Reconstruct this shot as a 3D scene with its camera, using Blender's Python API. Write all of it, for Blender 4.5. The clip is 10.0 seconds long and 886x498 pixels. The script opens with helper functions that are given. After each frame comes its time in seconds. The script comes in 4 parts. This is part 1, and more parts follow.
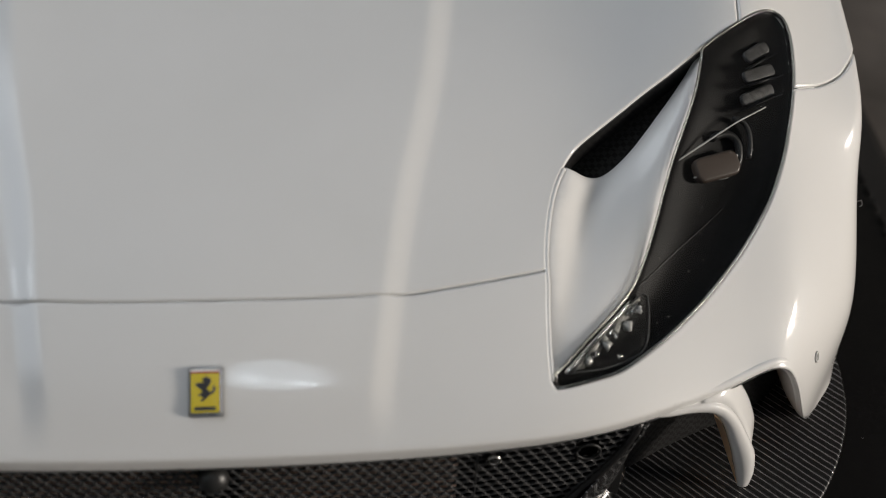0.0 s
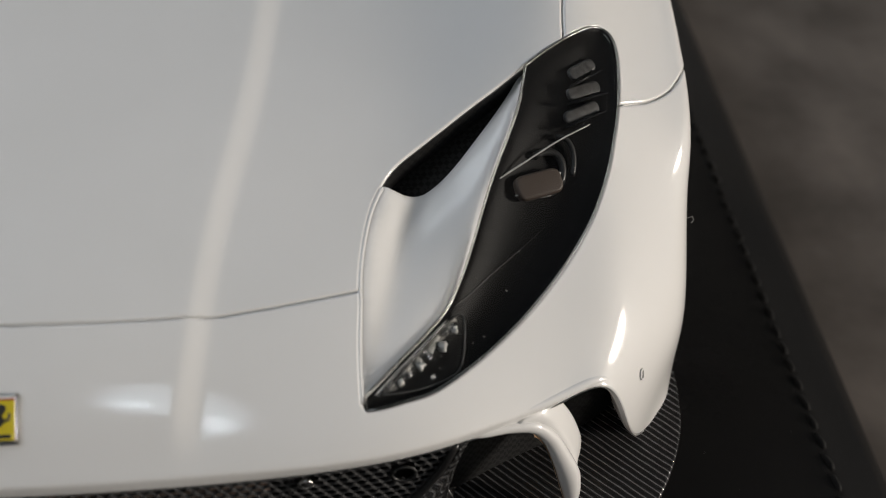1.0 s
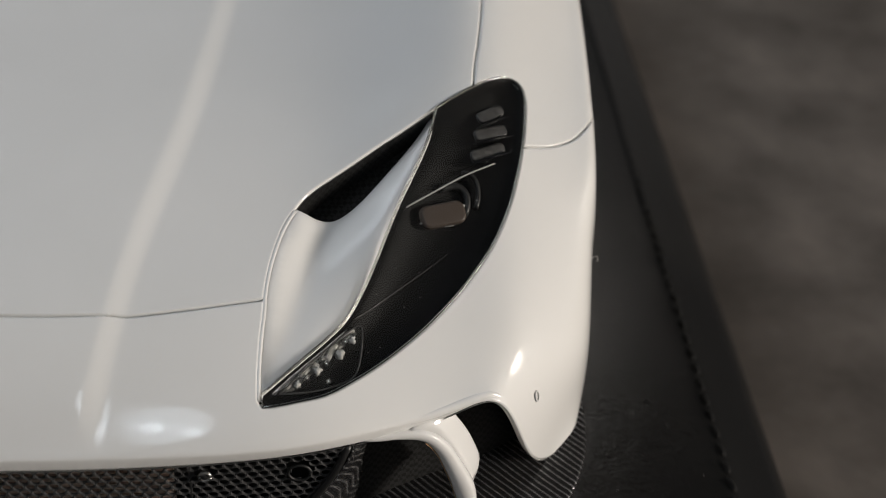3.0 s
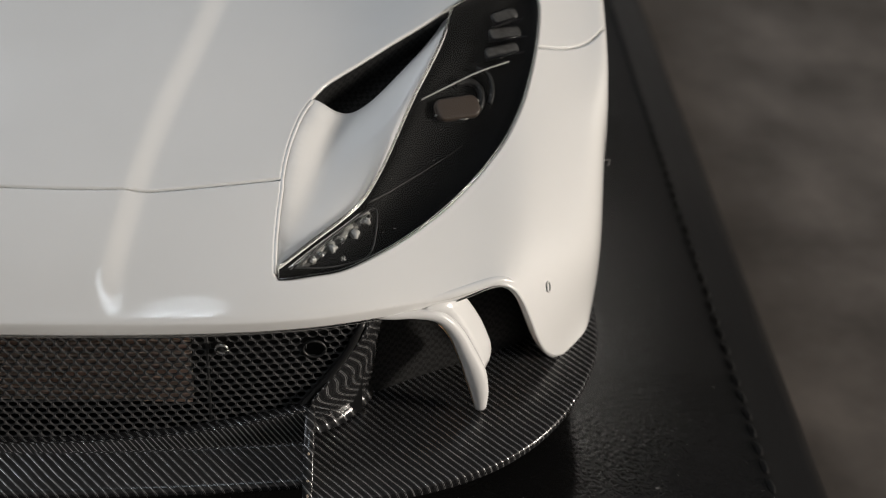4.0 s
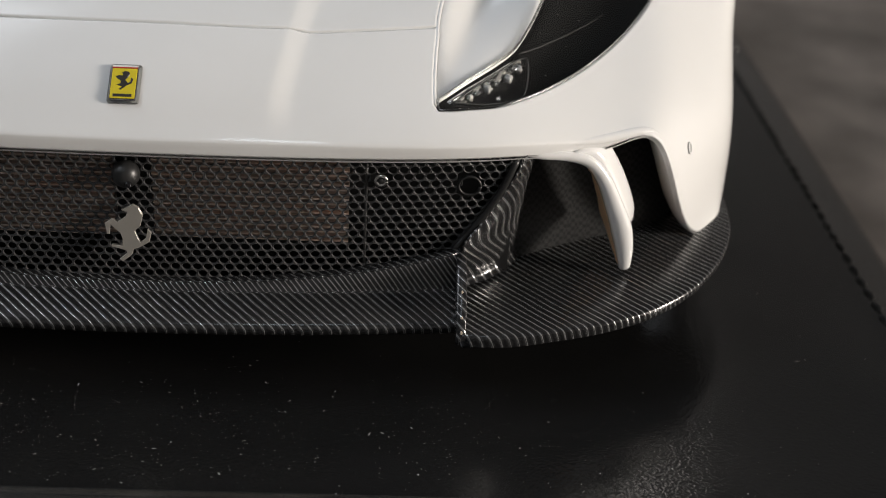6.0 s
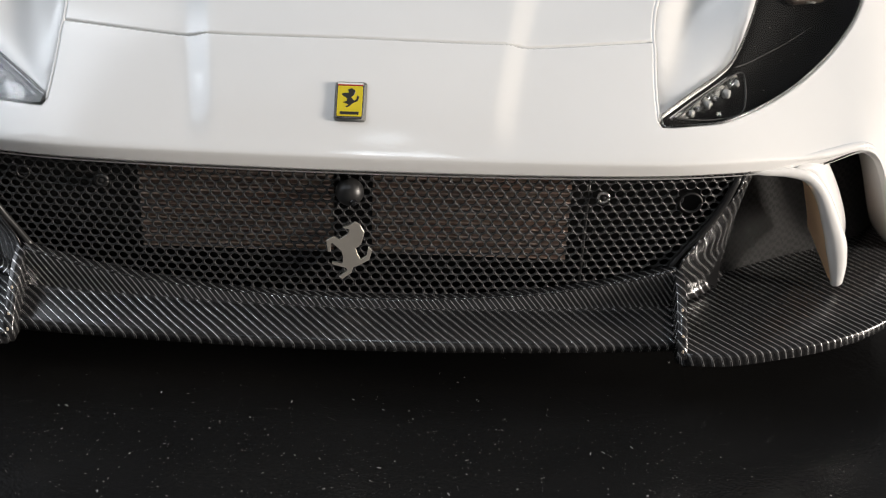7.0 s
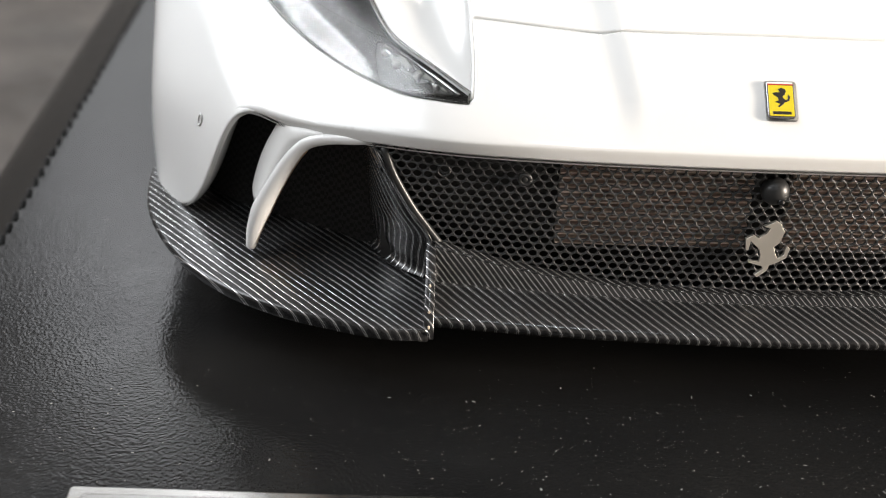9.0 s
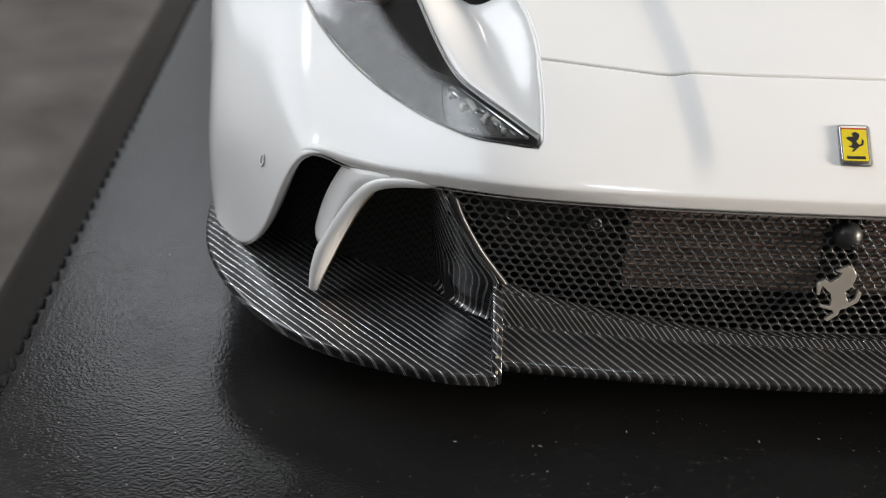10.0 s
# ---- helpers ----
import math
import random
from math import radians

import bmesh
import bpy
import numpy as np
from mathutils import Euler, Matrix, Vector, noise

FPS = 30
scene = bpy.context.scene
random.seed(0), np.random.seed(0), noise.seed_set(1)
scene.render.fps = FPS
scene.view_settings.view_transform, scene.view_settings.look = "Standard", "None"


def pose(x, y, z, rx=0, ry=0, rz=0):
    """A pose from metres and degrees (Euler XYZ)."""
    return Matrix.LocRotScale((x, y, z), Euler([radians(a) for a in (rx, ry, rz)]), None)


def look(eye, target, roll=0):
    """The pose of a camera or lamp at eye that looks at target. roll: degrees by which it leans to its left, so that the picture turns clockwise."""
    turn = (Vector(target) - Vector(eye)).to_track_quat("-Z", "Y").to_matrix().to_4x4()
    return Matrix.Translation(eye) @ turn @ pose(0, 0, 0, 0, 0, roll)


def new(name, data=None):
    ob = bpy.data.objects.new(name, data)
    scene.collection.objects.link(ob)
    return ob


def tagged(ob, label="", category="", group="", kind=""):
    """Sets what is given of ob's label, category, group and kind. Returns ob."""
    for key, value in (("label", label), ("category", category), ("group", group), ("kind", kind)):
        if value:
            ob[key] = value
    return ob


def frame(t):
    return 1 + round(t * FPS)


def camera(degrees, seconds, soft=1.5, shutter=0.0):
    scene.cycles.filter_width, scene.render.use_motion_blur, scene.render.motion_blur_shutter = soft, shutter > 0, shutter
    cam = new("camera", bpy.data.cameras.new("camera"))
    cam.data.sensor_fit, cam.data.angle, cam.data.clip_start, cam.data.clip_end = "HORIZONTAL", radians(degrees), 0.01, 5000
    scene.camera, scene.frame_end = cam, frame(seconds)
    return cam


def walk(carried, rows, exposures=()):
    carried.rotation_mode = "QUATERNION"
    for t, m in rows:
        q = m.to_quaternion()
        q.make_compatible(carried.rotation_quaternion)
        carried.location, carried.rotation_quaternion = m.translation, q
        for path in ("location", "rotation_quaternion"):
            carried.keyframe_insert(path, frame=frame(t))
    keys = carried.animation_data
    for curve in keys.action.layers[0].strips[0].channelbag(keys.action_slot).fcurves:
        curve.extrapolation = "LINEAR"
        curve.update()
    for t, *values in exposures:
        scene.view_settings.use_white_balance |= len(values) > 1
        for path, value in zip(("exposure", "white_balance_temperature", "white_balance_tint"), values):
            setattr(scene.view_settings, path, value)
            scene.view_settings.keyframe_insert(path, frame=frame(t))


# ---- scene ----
from mathutils.geometry import delaunay_2d_cdt

# All sizes are those of a 1:18 scale model: millimetre numbers times MM.
MM = 0.001
cam = camera(38.0, 10.0, soft=0.8)
PATH = [
    (0.00, (9.14, -52.25, 96.14), (46.23, 3.49, -6.53)),
    (0.50, (16.59, -51.39, 98.16), (46.62, 4.80, -8.72)),
    (1.00, (19.27, -51.53, 96.83), (46.61, 5.35, -9.78)),
    (1.50, (23.06, -52.75, 97.59), (47.12, 4.71, -9.05)),
    (2.00, (26.31, -58.03, 97.41), (48.93, 4.71, -8.36)),
    (2.20, (26.16, -60.10, 96.73), (50.18, 5.46, -8.72)),
    (3.30, (31.69, -66.74, 95.09), (53.10, 4.14, -5.16)),
    (3.50, (31.50, -68.36, 92.81), (53.57, 4.14, -5.00)),
    (4.00, (30.79, -73.96, 87.12), (53.93, 4.41, -5.00)),
    (4.50, (32.07, -83.07, 78.39), (55.83, 3.96, -4.44)),
    (5.00, (31.55, -89.09, 69.14), (57.91, 3.80, -3.52)),
    (5.20, (31.22, -89.44, 69.11), (58.27, 3.95, -3.62)),
    (6.30, (16.30, -89.89, 64.81), (61.50, 3.22, -2.78)),
    (6.50, (14.09, -89.46, 65.07), (61.59, 2.86, -1.80)),
    (7.00, (5.60, -87.91, 65.94), (60.55, 2.63, -1.25)),
    (7.50, (-1.14, -87.51, 66.12), (60.25, 2.19, -0.71)),
    (8.00, (-10.15, -87.77, 66.83), (60.06, 2.14, -0.77)),
    (8.50, (-18.68, -87.28, 67.61), (59.27, 2.38, -1.07)),
    (9.00, (-28.06, -86.88, 67.41), (58.88, 2.37, -0.90)),
    (9.50, (-31.11, -86.59, 66.24), (59.32, 2.10, -0.23)),
    (10.00, (-33.14, -84.35, 69.78), (58.92, 2.21, -0.54)),
]
cam.data.dof.use_dof = True
cam.data.dof.focus_distance = 0.107
cam.data.dof.aperture_fstop = 32.0
EXPOSURES = [(0.0, -0.98, 6200, 10), (3.3, -0.96, 6210, 10), (4.5, -0.80, 6220, 10), (5.2, -0.68, 6210, 10), (6.3, -0.44, 6190, 11),
             (7.5, -0.06, 6210, 11), (8.5, 0.20, 6290, 10), (9.0, 0.62, 6470, 11), (9.5, 0.64, 6520, 12), (10.0, 0.12, 6350, 11)]
LAMPS = [
    ("ceiling_panel_light", (0.0, -0.81, 1.46), (0, 0, 0), 0.25, 0.38, 1.6, (0.84, 0.94, 1.0)),
    ("ceiling_tube_light", (-0.05, -0.79, 1.40), (0, 0, 0), 0.05, 0.10, 0.22, (0.9, 0.97, 1.0)),
    ("ceiling_tube_light", (0.06, -0.86, 1.40), (0, 0, 0), 0.05, 0.10, 0.22, (0.9, 0.97, 1.0)),
    ("west_window_light", (-0.65, 0.13, 0.74), (0, 0, 0), 1.05, 0.76, 9.2, (0.93, 0.97, 1.0)),
    ("north_west_window_light", (-0.68, 0.80, 1.15), (0, 0, 0), 0.66, 0.60, 0.9, (0.95, 0.98, 1.0)),
    ("north_low_window_light", (-0.62, 1.55, 0.62), (0, 0, 0), 0.70, 0.40, 0.7, (0.93, 0.97, 1.0)),
    ("north_window_light", (-0.33, 1.45, 0.98), (0, 0, 0), 0.50, 0.40, 1.45, (0.94, 0.97, 1.0)),
    ("north_east_window_light", (0.33, 1.46, 1.27), (0, 0, 0), 0.18, 0.26, 1.2, (1.0, 0.91, 0.80)),
    # fill added in front to brighten nose and intakes, no window known there
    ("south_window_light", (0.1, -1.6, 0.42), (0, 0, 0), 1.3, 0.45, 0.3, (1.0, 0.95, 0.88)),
    ("east_window_light", (1.36, -0.31, 0.27), (0, 0, 0), 0.20, 0.30, 40, (1.0, 0.885, 0.75)),
]
walk(cam, [(t, pose(e[0] * MM, e[1] * MM, e[2] * MM, 0, 0, a[2]) @ pose(0, 0, 0, a[0], 0, 0) @ pose(0, 0, 0, 0, 0, a[1])) for t, e, a in PATH],
     exposures=EXPOSURES)

# ---- light: a room with ceiling panels, a cool window and a warm lamp ----
world = bpy.data.worlds.new("room_air")
world.use_nodes = True
world.node_tree.nodes["Background"].inputs[0].default_value = (0.6, 0.65, 0.7, 1)
world.node_tree.nodes["Background"].inputs[1].default_value = 0.05
scene.world = world


def veil(lamp, m, size_x, size_y, core):
    """A curtained window: bright in the middle and fading to its edges; core adds a bare strip of glass."""
    lamp.use_nodes = True
    t = lamp.node_tree
    emission = next(n for n in t.nodes if n.type == "EMISSION")
    place = t.nodes.new("ShaderNodeNewGeometry")

    def maths(operation, *values):
        n = t.nodes.new("ShaderNodeMath")
        n.operation = operation
        for k, value in enumerate(values):
            if isinstance(value, (int, float)):
                n.inputs[k].default_value = value
            else:
                t.links.new(value, n.inputs[k])
        return n.outputs[0]

    def along(axis, half, centre=0.0):
        d = t.nodes.new("ShaderNodeVectorMath")
        d.operation = "DOT_PRODUCT"
        way = m.col[axis].to_3d()
        d.inputs[1].default_value = way
        t.links.new(place.outputs["Position"], d.inputs[0])
        q = maths("DIVIDE", maths("SUBTRACT", d.outputs["Value"], way.dot(m.translation) + centre * half), half)
        return maths("MAXIMUM", maths("MINIMUM", maths("MULTIPLY", maths("SUBTRACT", 1.0, maths("MULTIPLY", q, q)), 2.2), 1.0), 0.0)

    soft = maths("MULTIPLY", along(0, size_x / 2), along(1, size_y / 2))
    strength = maths("MULTIPLY", soft, 1.3 - 0.08 * core)
    if core:
        strength = maths("ADD", strength, maths("MULTIPLY", maths("MULTIPLY", along(0, size_x * 0.052, 0.0), along(1, size_y * 0.062, 2.2)), core))
    t.links.new(strength, emission.inputs["Strength"])


def area_lamp(name, eye, target, size_x, size_y, watts, colour):
    lamp = bpy.data.lights.new(name, "AREA")
    lamp.shape, lamp.size, lamp.size_y, lamp.energy, lamp.color = "ELLIPSE" if "ceiling" in name else "RECTANGLE", size_x, size_y, watts, colour
    ob = new(name, lamp)
    ob.matrix_world = look(eye, target)
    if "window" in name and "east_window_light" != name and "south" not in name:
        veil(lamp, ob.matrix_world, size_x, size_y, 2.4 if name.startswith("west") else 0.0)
    return ob


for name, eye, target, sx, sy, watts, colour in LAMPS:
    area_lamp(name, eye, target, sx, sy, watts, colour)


# ---- materials ----
def material(name, colour, rough=0.5, metal=0.0, coat=0.0, spec=0.5, coat_rough=0.08):
    m = bpy.data.materials.new(name)
    m.use_nodes = True
    b = m.node_tree.nodes["Principled BSDF"]
    b.inputs["Base Color"].default_value = (*colour, 1)
    b.inputs["Roughness"].default_value = rough
    b.inputs["Metallic"].default_value = metal
    b.inputs["Coat Weight"].default_value = coat
    b.inputs["Coat Roughness"].default_value = coat_rough
    b.inputs["Specular IOR Level"].default_value = spec
    return m


def node(m, kind, **values):
    n = m.node_tree.nodes.new(kind)
    for key, value in values.items():
        n.inputs[key.replace("_", " ")].default_value = value
    return n


def wire(m, a, b):
    m.node_tree.links.new(a, b)


def bsdf(m):
    return m.node_tree.nodes["Principled BSDF"]


def position(m, scale=1000.0, turn=(0, 0, 0), stretch=(1, 1, 1)):
    """The place in millimetres."""
    g = m.node_tree.nodes.new("ShaderNodeNewGeometry")
    p = m.node_tree.nodes.new("ShaderNodeMapping")
    p.inputs["Scale"].default_value = [scale * s for s in stretch]
    p.inputs["Rotation"].default_value = turn
    wire(m, g.outputs["Position"], p.inputs["Vector"])
    return p.outputs["Vector"]


def ramp(m, value, stops):
    r = m.node_tree.nodes.new("ShaderNodeValToRGB")
    while len(r.color_ramp.elements) < len(stops):
        r.color_ramp.elements.new(0.5)
    for e, (at, c) in zip(r.color_ramp.elements, stops):
        e.position, e.color = at, (*c, 1) if len(c) == 3 else c
    wire(m, value, r.inputs["Fac"])
    return r.outputs["Color"]


def noise_node(m, vector, scale, detail=3.0, rough=0.55):
    n = node(m, "ShaderNodeTexNoise", Scale=scale, Detail=detail, Roughness=rough)
    wire(m, vector, n.inputs["Vector"])
    return n.outputs["Fac"]


def bump(m, height, strength, distance):
    b = node(m, "ShaderNodeBump", Strength=strength, Distance=distance)
    wire(m, height, b.inputs["Height"])
    wire(m, b.outputs["Normal"], bsdf(m).inputs["Normal"])
    return b


# pearl white lacquer with fine flake and faint orange peel
PAINT = material("pearl_white_lacquer", (0.79, 0.786, 0.775), 0.5, 0.0, 1.0, 0.3, 0.08)
p = position(PAINT)
wire(PAINT, ramp(PAINT, noise_node(PAINT, p, 0.09, 2.0), [(0.3, (0.715, 0.712, 0.702)), (0.7, (0.735, 0.732, 0.724))]), bsdf(PAINT).inputs["Base Color"])
wire(PAINT, ramp(PAINT, noise_node(PAINT, p, 14.0, 1.0), [(0.3, (0.46,) * 3), (0.7, (0.56,) * 3)]), bsdf(PAINT).inputs["Roughness"])
bump(PAINT, noise_node(PAINT, p, 0.55, 2.0), 0.05, 0.00006)

# twill carbon: bright diagonal ribs between dark resin
def carbon(name, direction=None):
    """Ribs at every whole step of position . direction, or of the mesh's own u coordinate."""
    m = material(name, (0.02, 0.02, 0.021), 0.30, 0.0, 0.0, 0.6)
    p = position(m)
    w = node(m, "ShaderNodeVectorMath")
    w.operation = "DOT_PRODUCT"
    w.inputs[1].default_value = direction or (1, 0, 0)
    wire(m, p if direction else m.node_tree.nodes.new("ShaderNodeUVMap").outputs["UV"], w.inputs[0])
    a = node(m, "ShaderNodeMath")
    a.operation = "MULTIPLY_ADD"
    a.inputs[1].default_value = 0.35
    wire(m, noise_node(m, p, 0.3, 2.0), a.inputs[0])
    wire(m, w.outputs["Value"], a.inputs[2])
    f = node(m, "ShaderNodeMath")
    f.operation = "FRACT"
    wire(m, a.outputs[0], f.inputs[0])
    rib = ramp(m, f.outputs[0], [(0.0, (0.0,) * 3), (0.39, (0.03,) * 3), (0.47, (1.0,) * 3), (0.54, (0.9,) * 3), (0.64, (0.03,) * 3), (1.0, (0.0,) * 3)])
    wear = ramp(m, noise_node(m, p, 1.6, 4.0), [(0.32, (0.4,) * 3), (0.66, (1.0,) * 3)])
    mul = node(m, "ShaderNodeVectorMath")
    mul.operation = "MULTIPLY"
    wire(m, rib, mul.inputs[0])
    wire(m, wear, mul.inputs[1])
    wire(m, ramp(m, mul.outputs[0], [(0.0, (0.007, 0.007, 0.0075)), (1.0, (0.74, 0.74, 0.745))]), bsdf(m).inputs["Base Color"])
    wire(m, ramp(m, mul.outputs[0], [(0.1, (0.0,) * 3), (0.6, (1.0,) * 3)]), bsdf(m).inputs["Metallic"])
    wire(m, ramp(m, mul.outputs[0], [(0.1, (0.22,) * 3), (0.6, (0.26,) * 3)]), bsdf(m).inputs["Roughness"])
    bump(m, rib, 0.28, 0.00006)
    return m


CARBON = carbon("twill_carbon", (1.18, 1.18, 0.45))
CARBON_DRAPED = carbon("draped_twill_carbon")
CARBON_FINE = carbon("fine_twill_carbon", (1.2, 1.17, 0.5))
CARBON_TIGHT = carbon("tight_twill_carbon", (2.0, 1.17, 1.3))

# fine woven carbon of the inner walls and the lamp duct
WEAVE = material("fine_carbon_weave", (0.012, 0.012, 0.012), 0.5, 0.0, 0.0, 0.15)
p = position(WEAVE, turn=(0, 0, 0.785))
c = node(WEAVE, "ShaderNodeTexChecker", Scale=2.6, Color1=(0.008, 0.008, 0.008, 1), Color2=(0.02, 0.02, 0.02, 1))
wire(WEAVE, p, c.inputs["Vector"])
wire(WEAVE, c.outputs["Color"], bsdf(WEAVE).inputs["Base Color"])
bump(WEAVE, c.outputs["Fac"], 0.5, 0.00005)

# black grained leather with dull patches
LEATHER = material("black_leather", (0.006, 0.006, 0.006), 0.32, 0.0, 0.0, 0.27)
p = position(LEATHER)
v = node(LEATHER, "ShaderNodeTexVoronoi", Scale=3.6)
v.feature = "SMOOTH_F1"
q = node(LEATHER, "ShaderNodeVectorMath")
q.operation = "MULTIPLY_ADD"
q.inputs[1].default_value = (0.9, 0.9, 0.9)
nn = node(LEATHER, "ShaderNodeTexNoise", Scale=0.8, Detail=3.0)
wire(LEATHER, p, nn.inputs["Vector"])
wire(LEATHER, nn.outputs["Color"], q.inputs[0])
wire(LEATHER, p, q.inputs[2])
wire(LEATHER, q.outputs[0], v.inputs["Vector"])
wire(LEATHER, ramp(LEATHER, noise_node(LEATHER, p, 0.05, 4.0), [(0.3, (0.008, 0.008, 0.0082)), (0.75, (0.013, 0.0127, 0.0123))]), bsdf(LEATHER).inputs["Base Color"])
wire(LEATHER, ramp(LEATHER, noise_node(LEATHER, p, 0.12, 4.0), [(0.3, (0.14,) * 3), (0.7, (0.21,) * 3)]), bsdf(LEATHER).inputs["Roughness"])
bump(LEATHER, v.outputs["Distance"], 0.2, 0.0001)

# mottled grey-brown stone tabletop
STONE = material("grey_stone", (0.2, 0.18, 0.16), 0.5, 0.0, 0.0, 0.12)
p = position(STONE)
wire(STONE, ramp(STONE, noise_node(STONE, p, 0.04, 4.0, 0.6), [(0.32, (0.064, 0.056, 0.049)), (0.5, (0.104, 0.091, 0.081)), (0.68, (0.154, 0.134, 0.119))]), bsdf(STONE).inputs["Base Color"])
wire(STONE, ramp(STONE, noise_node(STONE, p, 0.06, 4.0), [(0.35, (0.42,) * 3), (0.65, (0.6,) * 3)]), bsdf(STONE).inputs["Roughness"])
bump(STONE, noise_node(STONE, p, 0.4, 4.0), 0.3, 0.0004)

WALL = material("painted_wall", (0.5, 0.49, 0.47), 0.8)
p = position(WALL)
wire(WALL, ramp(WALL, noise_node(WALL, p, 0.004, 4.0), [(0.3, (0.32, 0.325, 0.335)), (0.7, (0.38, 0.385, 0.395))]), bsdf(WALL).inputs["Base Color"])
GLOSS_BLACK = material("gloss_black_plastic", (0.006, 0.006, 0.007), 0.12)
SATIN_BLACK = material("satin_black_plastic", (0.014, 0.014, 0.014), 0.4)
RUBBER = material("black_rubber", (0.015, 0.015, 0.015), 0.6)
CHROME = material("chrome", (0.75, 0.76, 0.78), 0.12, 1.0)
STEEL = material("brushed_silver", (0.50, 0.49, 0.47), 0.3, 1.0)
p = position(STEEL, stretch=(0.15, 2.2, 2.2))
wire(STEEL, ramp(STEEL, noise_node(STEEL, p, 1.2, 3.0), [(0.3, (0.20,) * 3), (0.7, (0.27,) * 3)]), bsdf(STEEL).inputs["Roughness"])
RADIATOR = material("bronze_radiator", (0.22, 0.15, 0.12), 0.45, 0.1)
p = position(RADIATOR, stretch=(0.25, 1, 1))
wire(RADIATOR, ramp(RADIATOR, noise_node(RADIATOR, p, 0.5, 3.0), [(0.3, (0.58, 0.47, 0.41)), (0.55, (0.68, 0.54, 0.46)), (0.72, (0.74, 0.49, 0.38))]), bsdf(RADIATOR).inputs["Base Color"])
MESH_BLACK = material("black_mesh_metal", (0.046, 0.046, 0.047), 0.42, 0.0, 0.0, 0.35)
YELLOW = material("yellow_enamel", (0.62, 0.50, 0.015), 0.25, 0.0, 1.0)
INK = material("black_enamel", (0.015, 0.013, 0.01), 0.3, 0.0, 1.0)
RED = material("red_enamel", (0.45, 0.03, 0.02), 0.3, 0.0, 1.0)
WHITE_ENAMEL = material("white_enamel", (0.75, 0.74, 0.7), 0.3, 0.0, 1.0)
DUST = material("pale_dust", (0.30, 0.292, 0.28), 0.9)
THREAD = material("black_waxed_thread", (0.004, 0.004, 0.004), 0.75, 0.0, 0.0, 0.25)
SMOKED = material("smoked_lamp_glass", (0.062, 0.047, 0.038), 0.45, 0.0, 0.3, 0.3)
LED = material("frosted_led_plastic", (0.045, 0.044, 0.043), 0.5, 0.0, 0.15, 0.4)
p = position(LED)
wire(LED, ramp(LED, noise_node(LED, p, 2.2, 4.0), [(0.35, (0.022, 0.022, 0.022)), (0.7, (0.085, 0.083, 0.082))]), bsdf(LED).inputs["Base Color"])
BOWL = material("satin_black_bowl", (0.004, 0.004, 0.004), 0.5, 0.0, 0.0, 0.12)
GREY_CLEAR = material("grey_clear_plastic", (0.46, 0.455, 0.44), 0.22, 0.0, 0.8)
HAZY = material("hazy_grey_plastic", (0.14, 0.138, 0.132), 0.4, 0.0, 0.4)
p = position(HAZY)
wire(HAZY, ramp(HAZY, noise_node(HAZY, p, 3.0, 3.0), [(0.35, (0.07, 0.069, 0.066)), (0.65, (0.20, 0.197, 0.19))]), bsdf(HAZY).inputs["Base Color"])
TAN = material("bare_tan_plastic", (0.9, 0.62, 0.38), 0.55)
EMBLEM = material("satin_nickel", (0.52, 0.49, 0.44), 0.42, 0.8)
CREAM = material("chipped_cream_edge", (0.42, 0.35, 0.27), 0.6)
# radiator core: shade between the fins is put into its darker colour
FIN_SHADE = material("shaded_fin_gaps", (0.34, 0.28, 0.245), 0.6)


def clear(name, tint, rough, see):
    """Thin clear plastic: a see-through sheet with a gloss that grows at grazing angles."""
    m = bpy.data.materials.new(name)
    m.use_nodes = True
    t = m.node_tree
    t.nodes.remove(t.nodes["Principled BSDF"])
    gl = node(m, "ShaderNodeBsdfGlossy", Roughness=rough, Color=(1, 1, 1, 1))
    tr = node(m, "ShaderNodeBsdfTransparent", Color=(*tint, 1))
    fr = node(m, "ShaderNodeFresnel", IOR=see)
    mix = t.nodes.new("ShaderNodeMixShader")
    wire(m, fr.outputs[0], mix.inputs[0])
    wire(m, tr.outputs[0], mix.inputs[1])
    wire(m, gl.outputs[0], mix.inputs[2])
    wire(m, mix.outputs[0], t.nodes["Material Output"].inputs["Surface"])
    return m


LENS = clear("clear_lens", (0.93, 0.94, 0.94), 0.05, 1.55)
EDGE = clear("clear_edge_glue", (0.75, 0.75, 0.73), 0.2, 1.7)


# ---- body surface: section curves running from the grille lip back over the nose ----
CENTRE = [(0, 3.3, 21.0), (0, 6.2, 24.35), (0, 12.7, 28.4), (0, 24, 31.7), (0, 40, 34.9), (0, 78, 40)]
CREASE = [(13, 3.6, 20.95), (13.1, 6.6, 24.25), (13.4, 13.3, 28.2), (14.8, 24, 31.5), (17, 40, 35.0), (20, 78, 40.5)]
RIDGE = [(25, 4.9, 20.7), (25.2, 7.7, 24.0), (25.2, 15.3, 28.3), (27, 24, 31.2), (29, 40, 35.6), (31, 78, 41.5)]
LAMP = [(33, 7.2, 20.3), (33.5, 10.3, 23.3), (33.5, 17, 27.6), (34.5, 25, 31.9), (36, 40, 37.0), (38, 78, 43)]
ARCH_IN = [(39.8, 10.3, 20.0), (40.5, 13.0, 22.4), (41, 19, 26.6), (42, 27, 32.0), (43, 40, 38.2), (45, 78, 44)]
ARCH_OUT = [(44.5, 12.0, 20.2), (45.2, 14.6, 21.8), (46, 20, 25.6), (47, 28.5, 31.0), (48.2, 40, 36.0), (51, 78, 43)]
FANG = [(47.6, 13.2, 13.4), (48.9, 15.9, 18.4), (50.2, 20.5, 22.6), (51.9, 29, 28.4), (53.3, 40, 33.4), (55.3, 78, 39)]
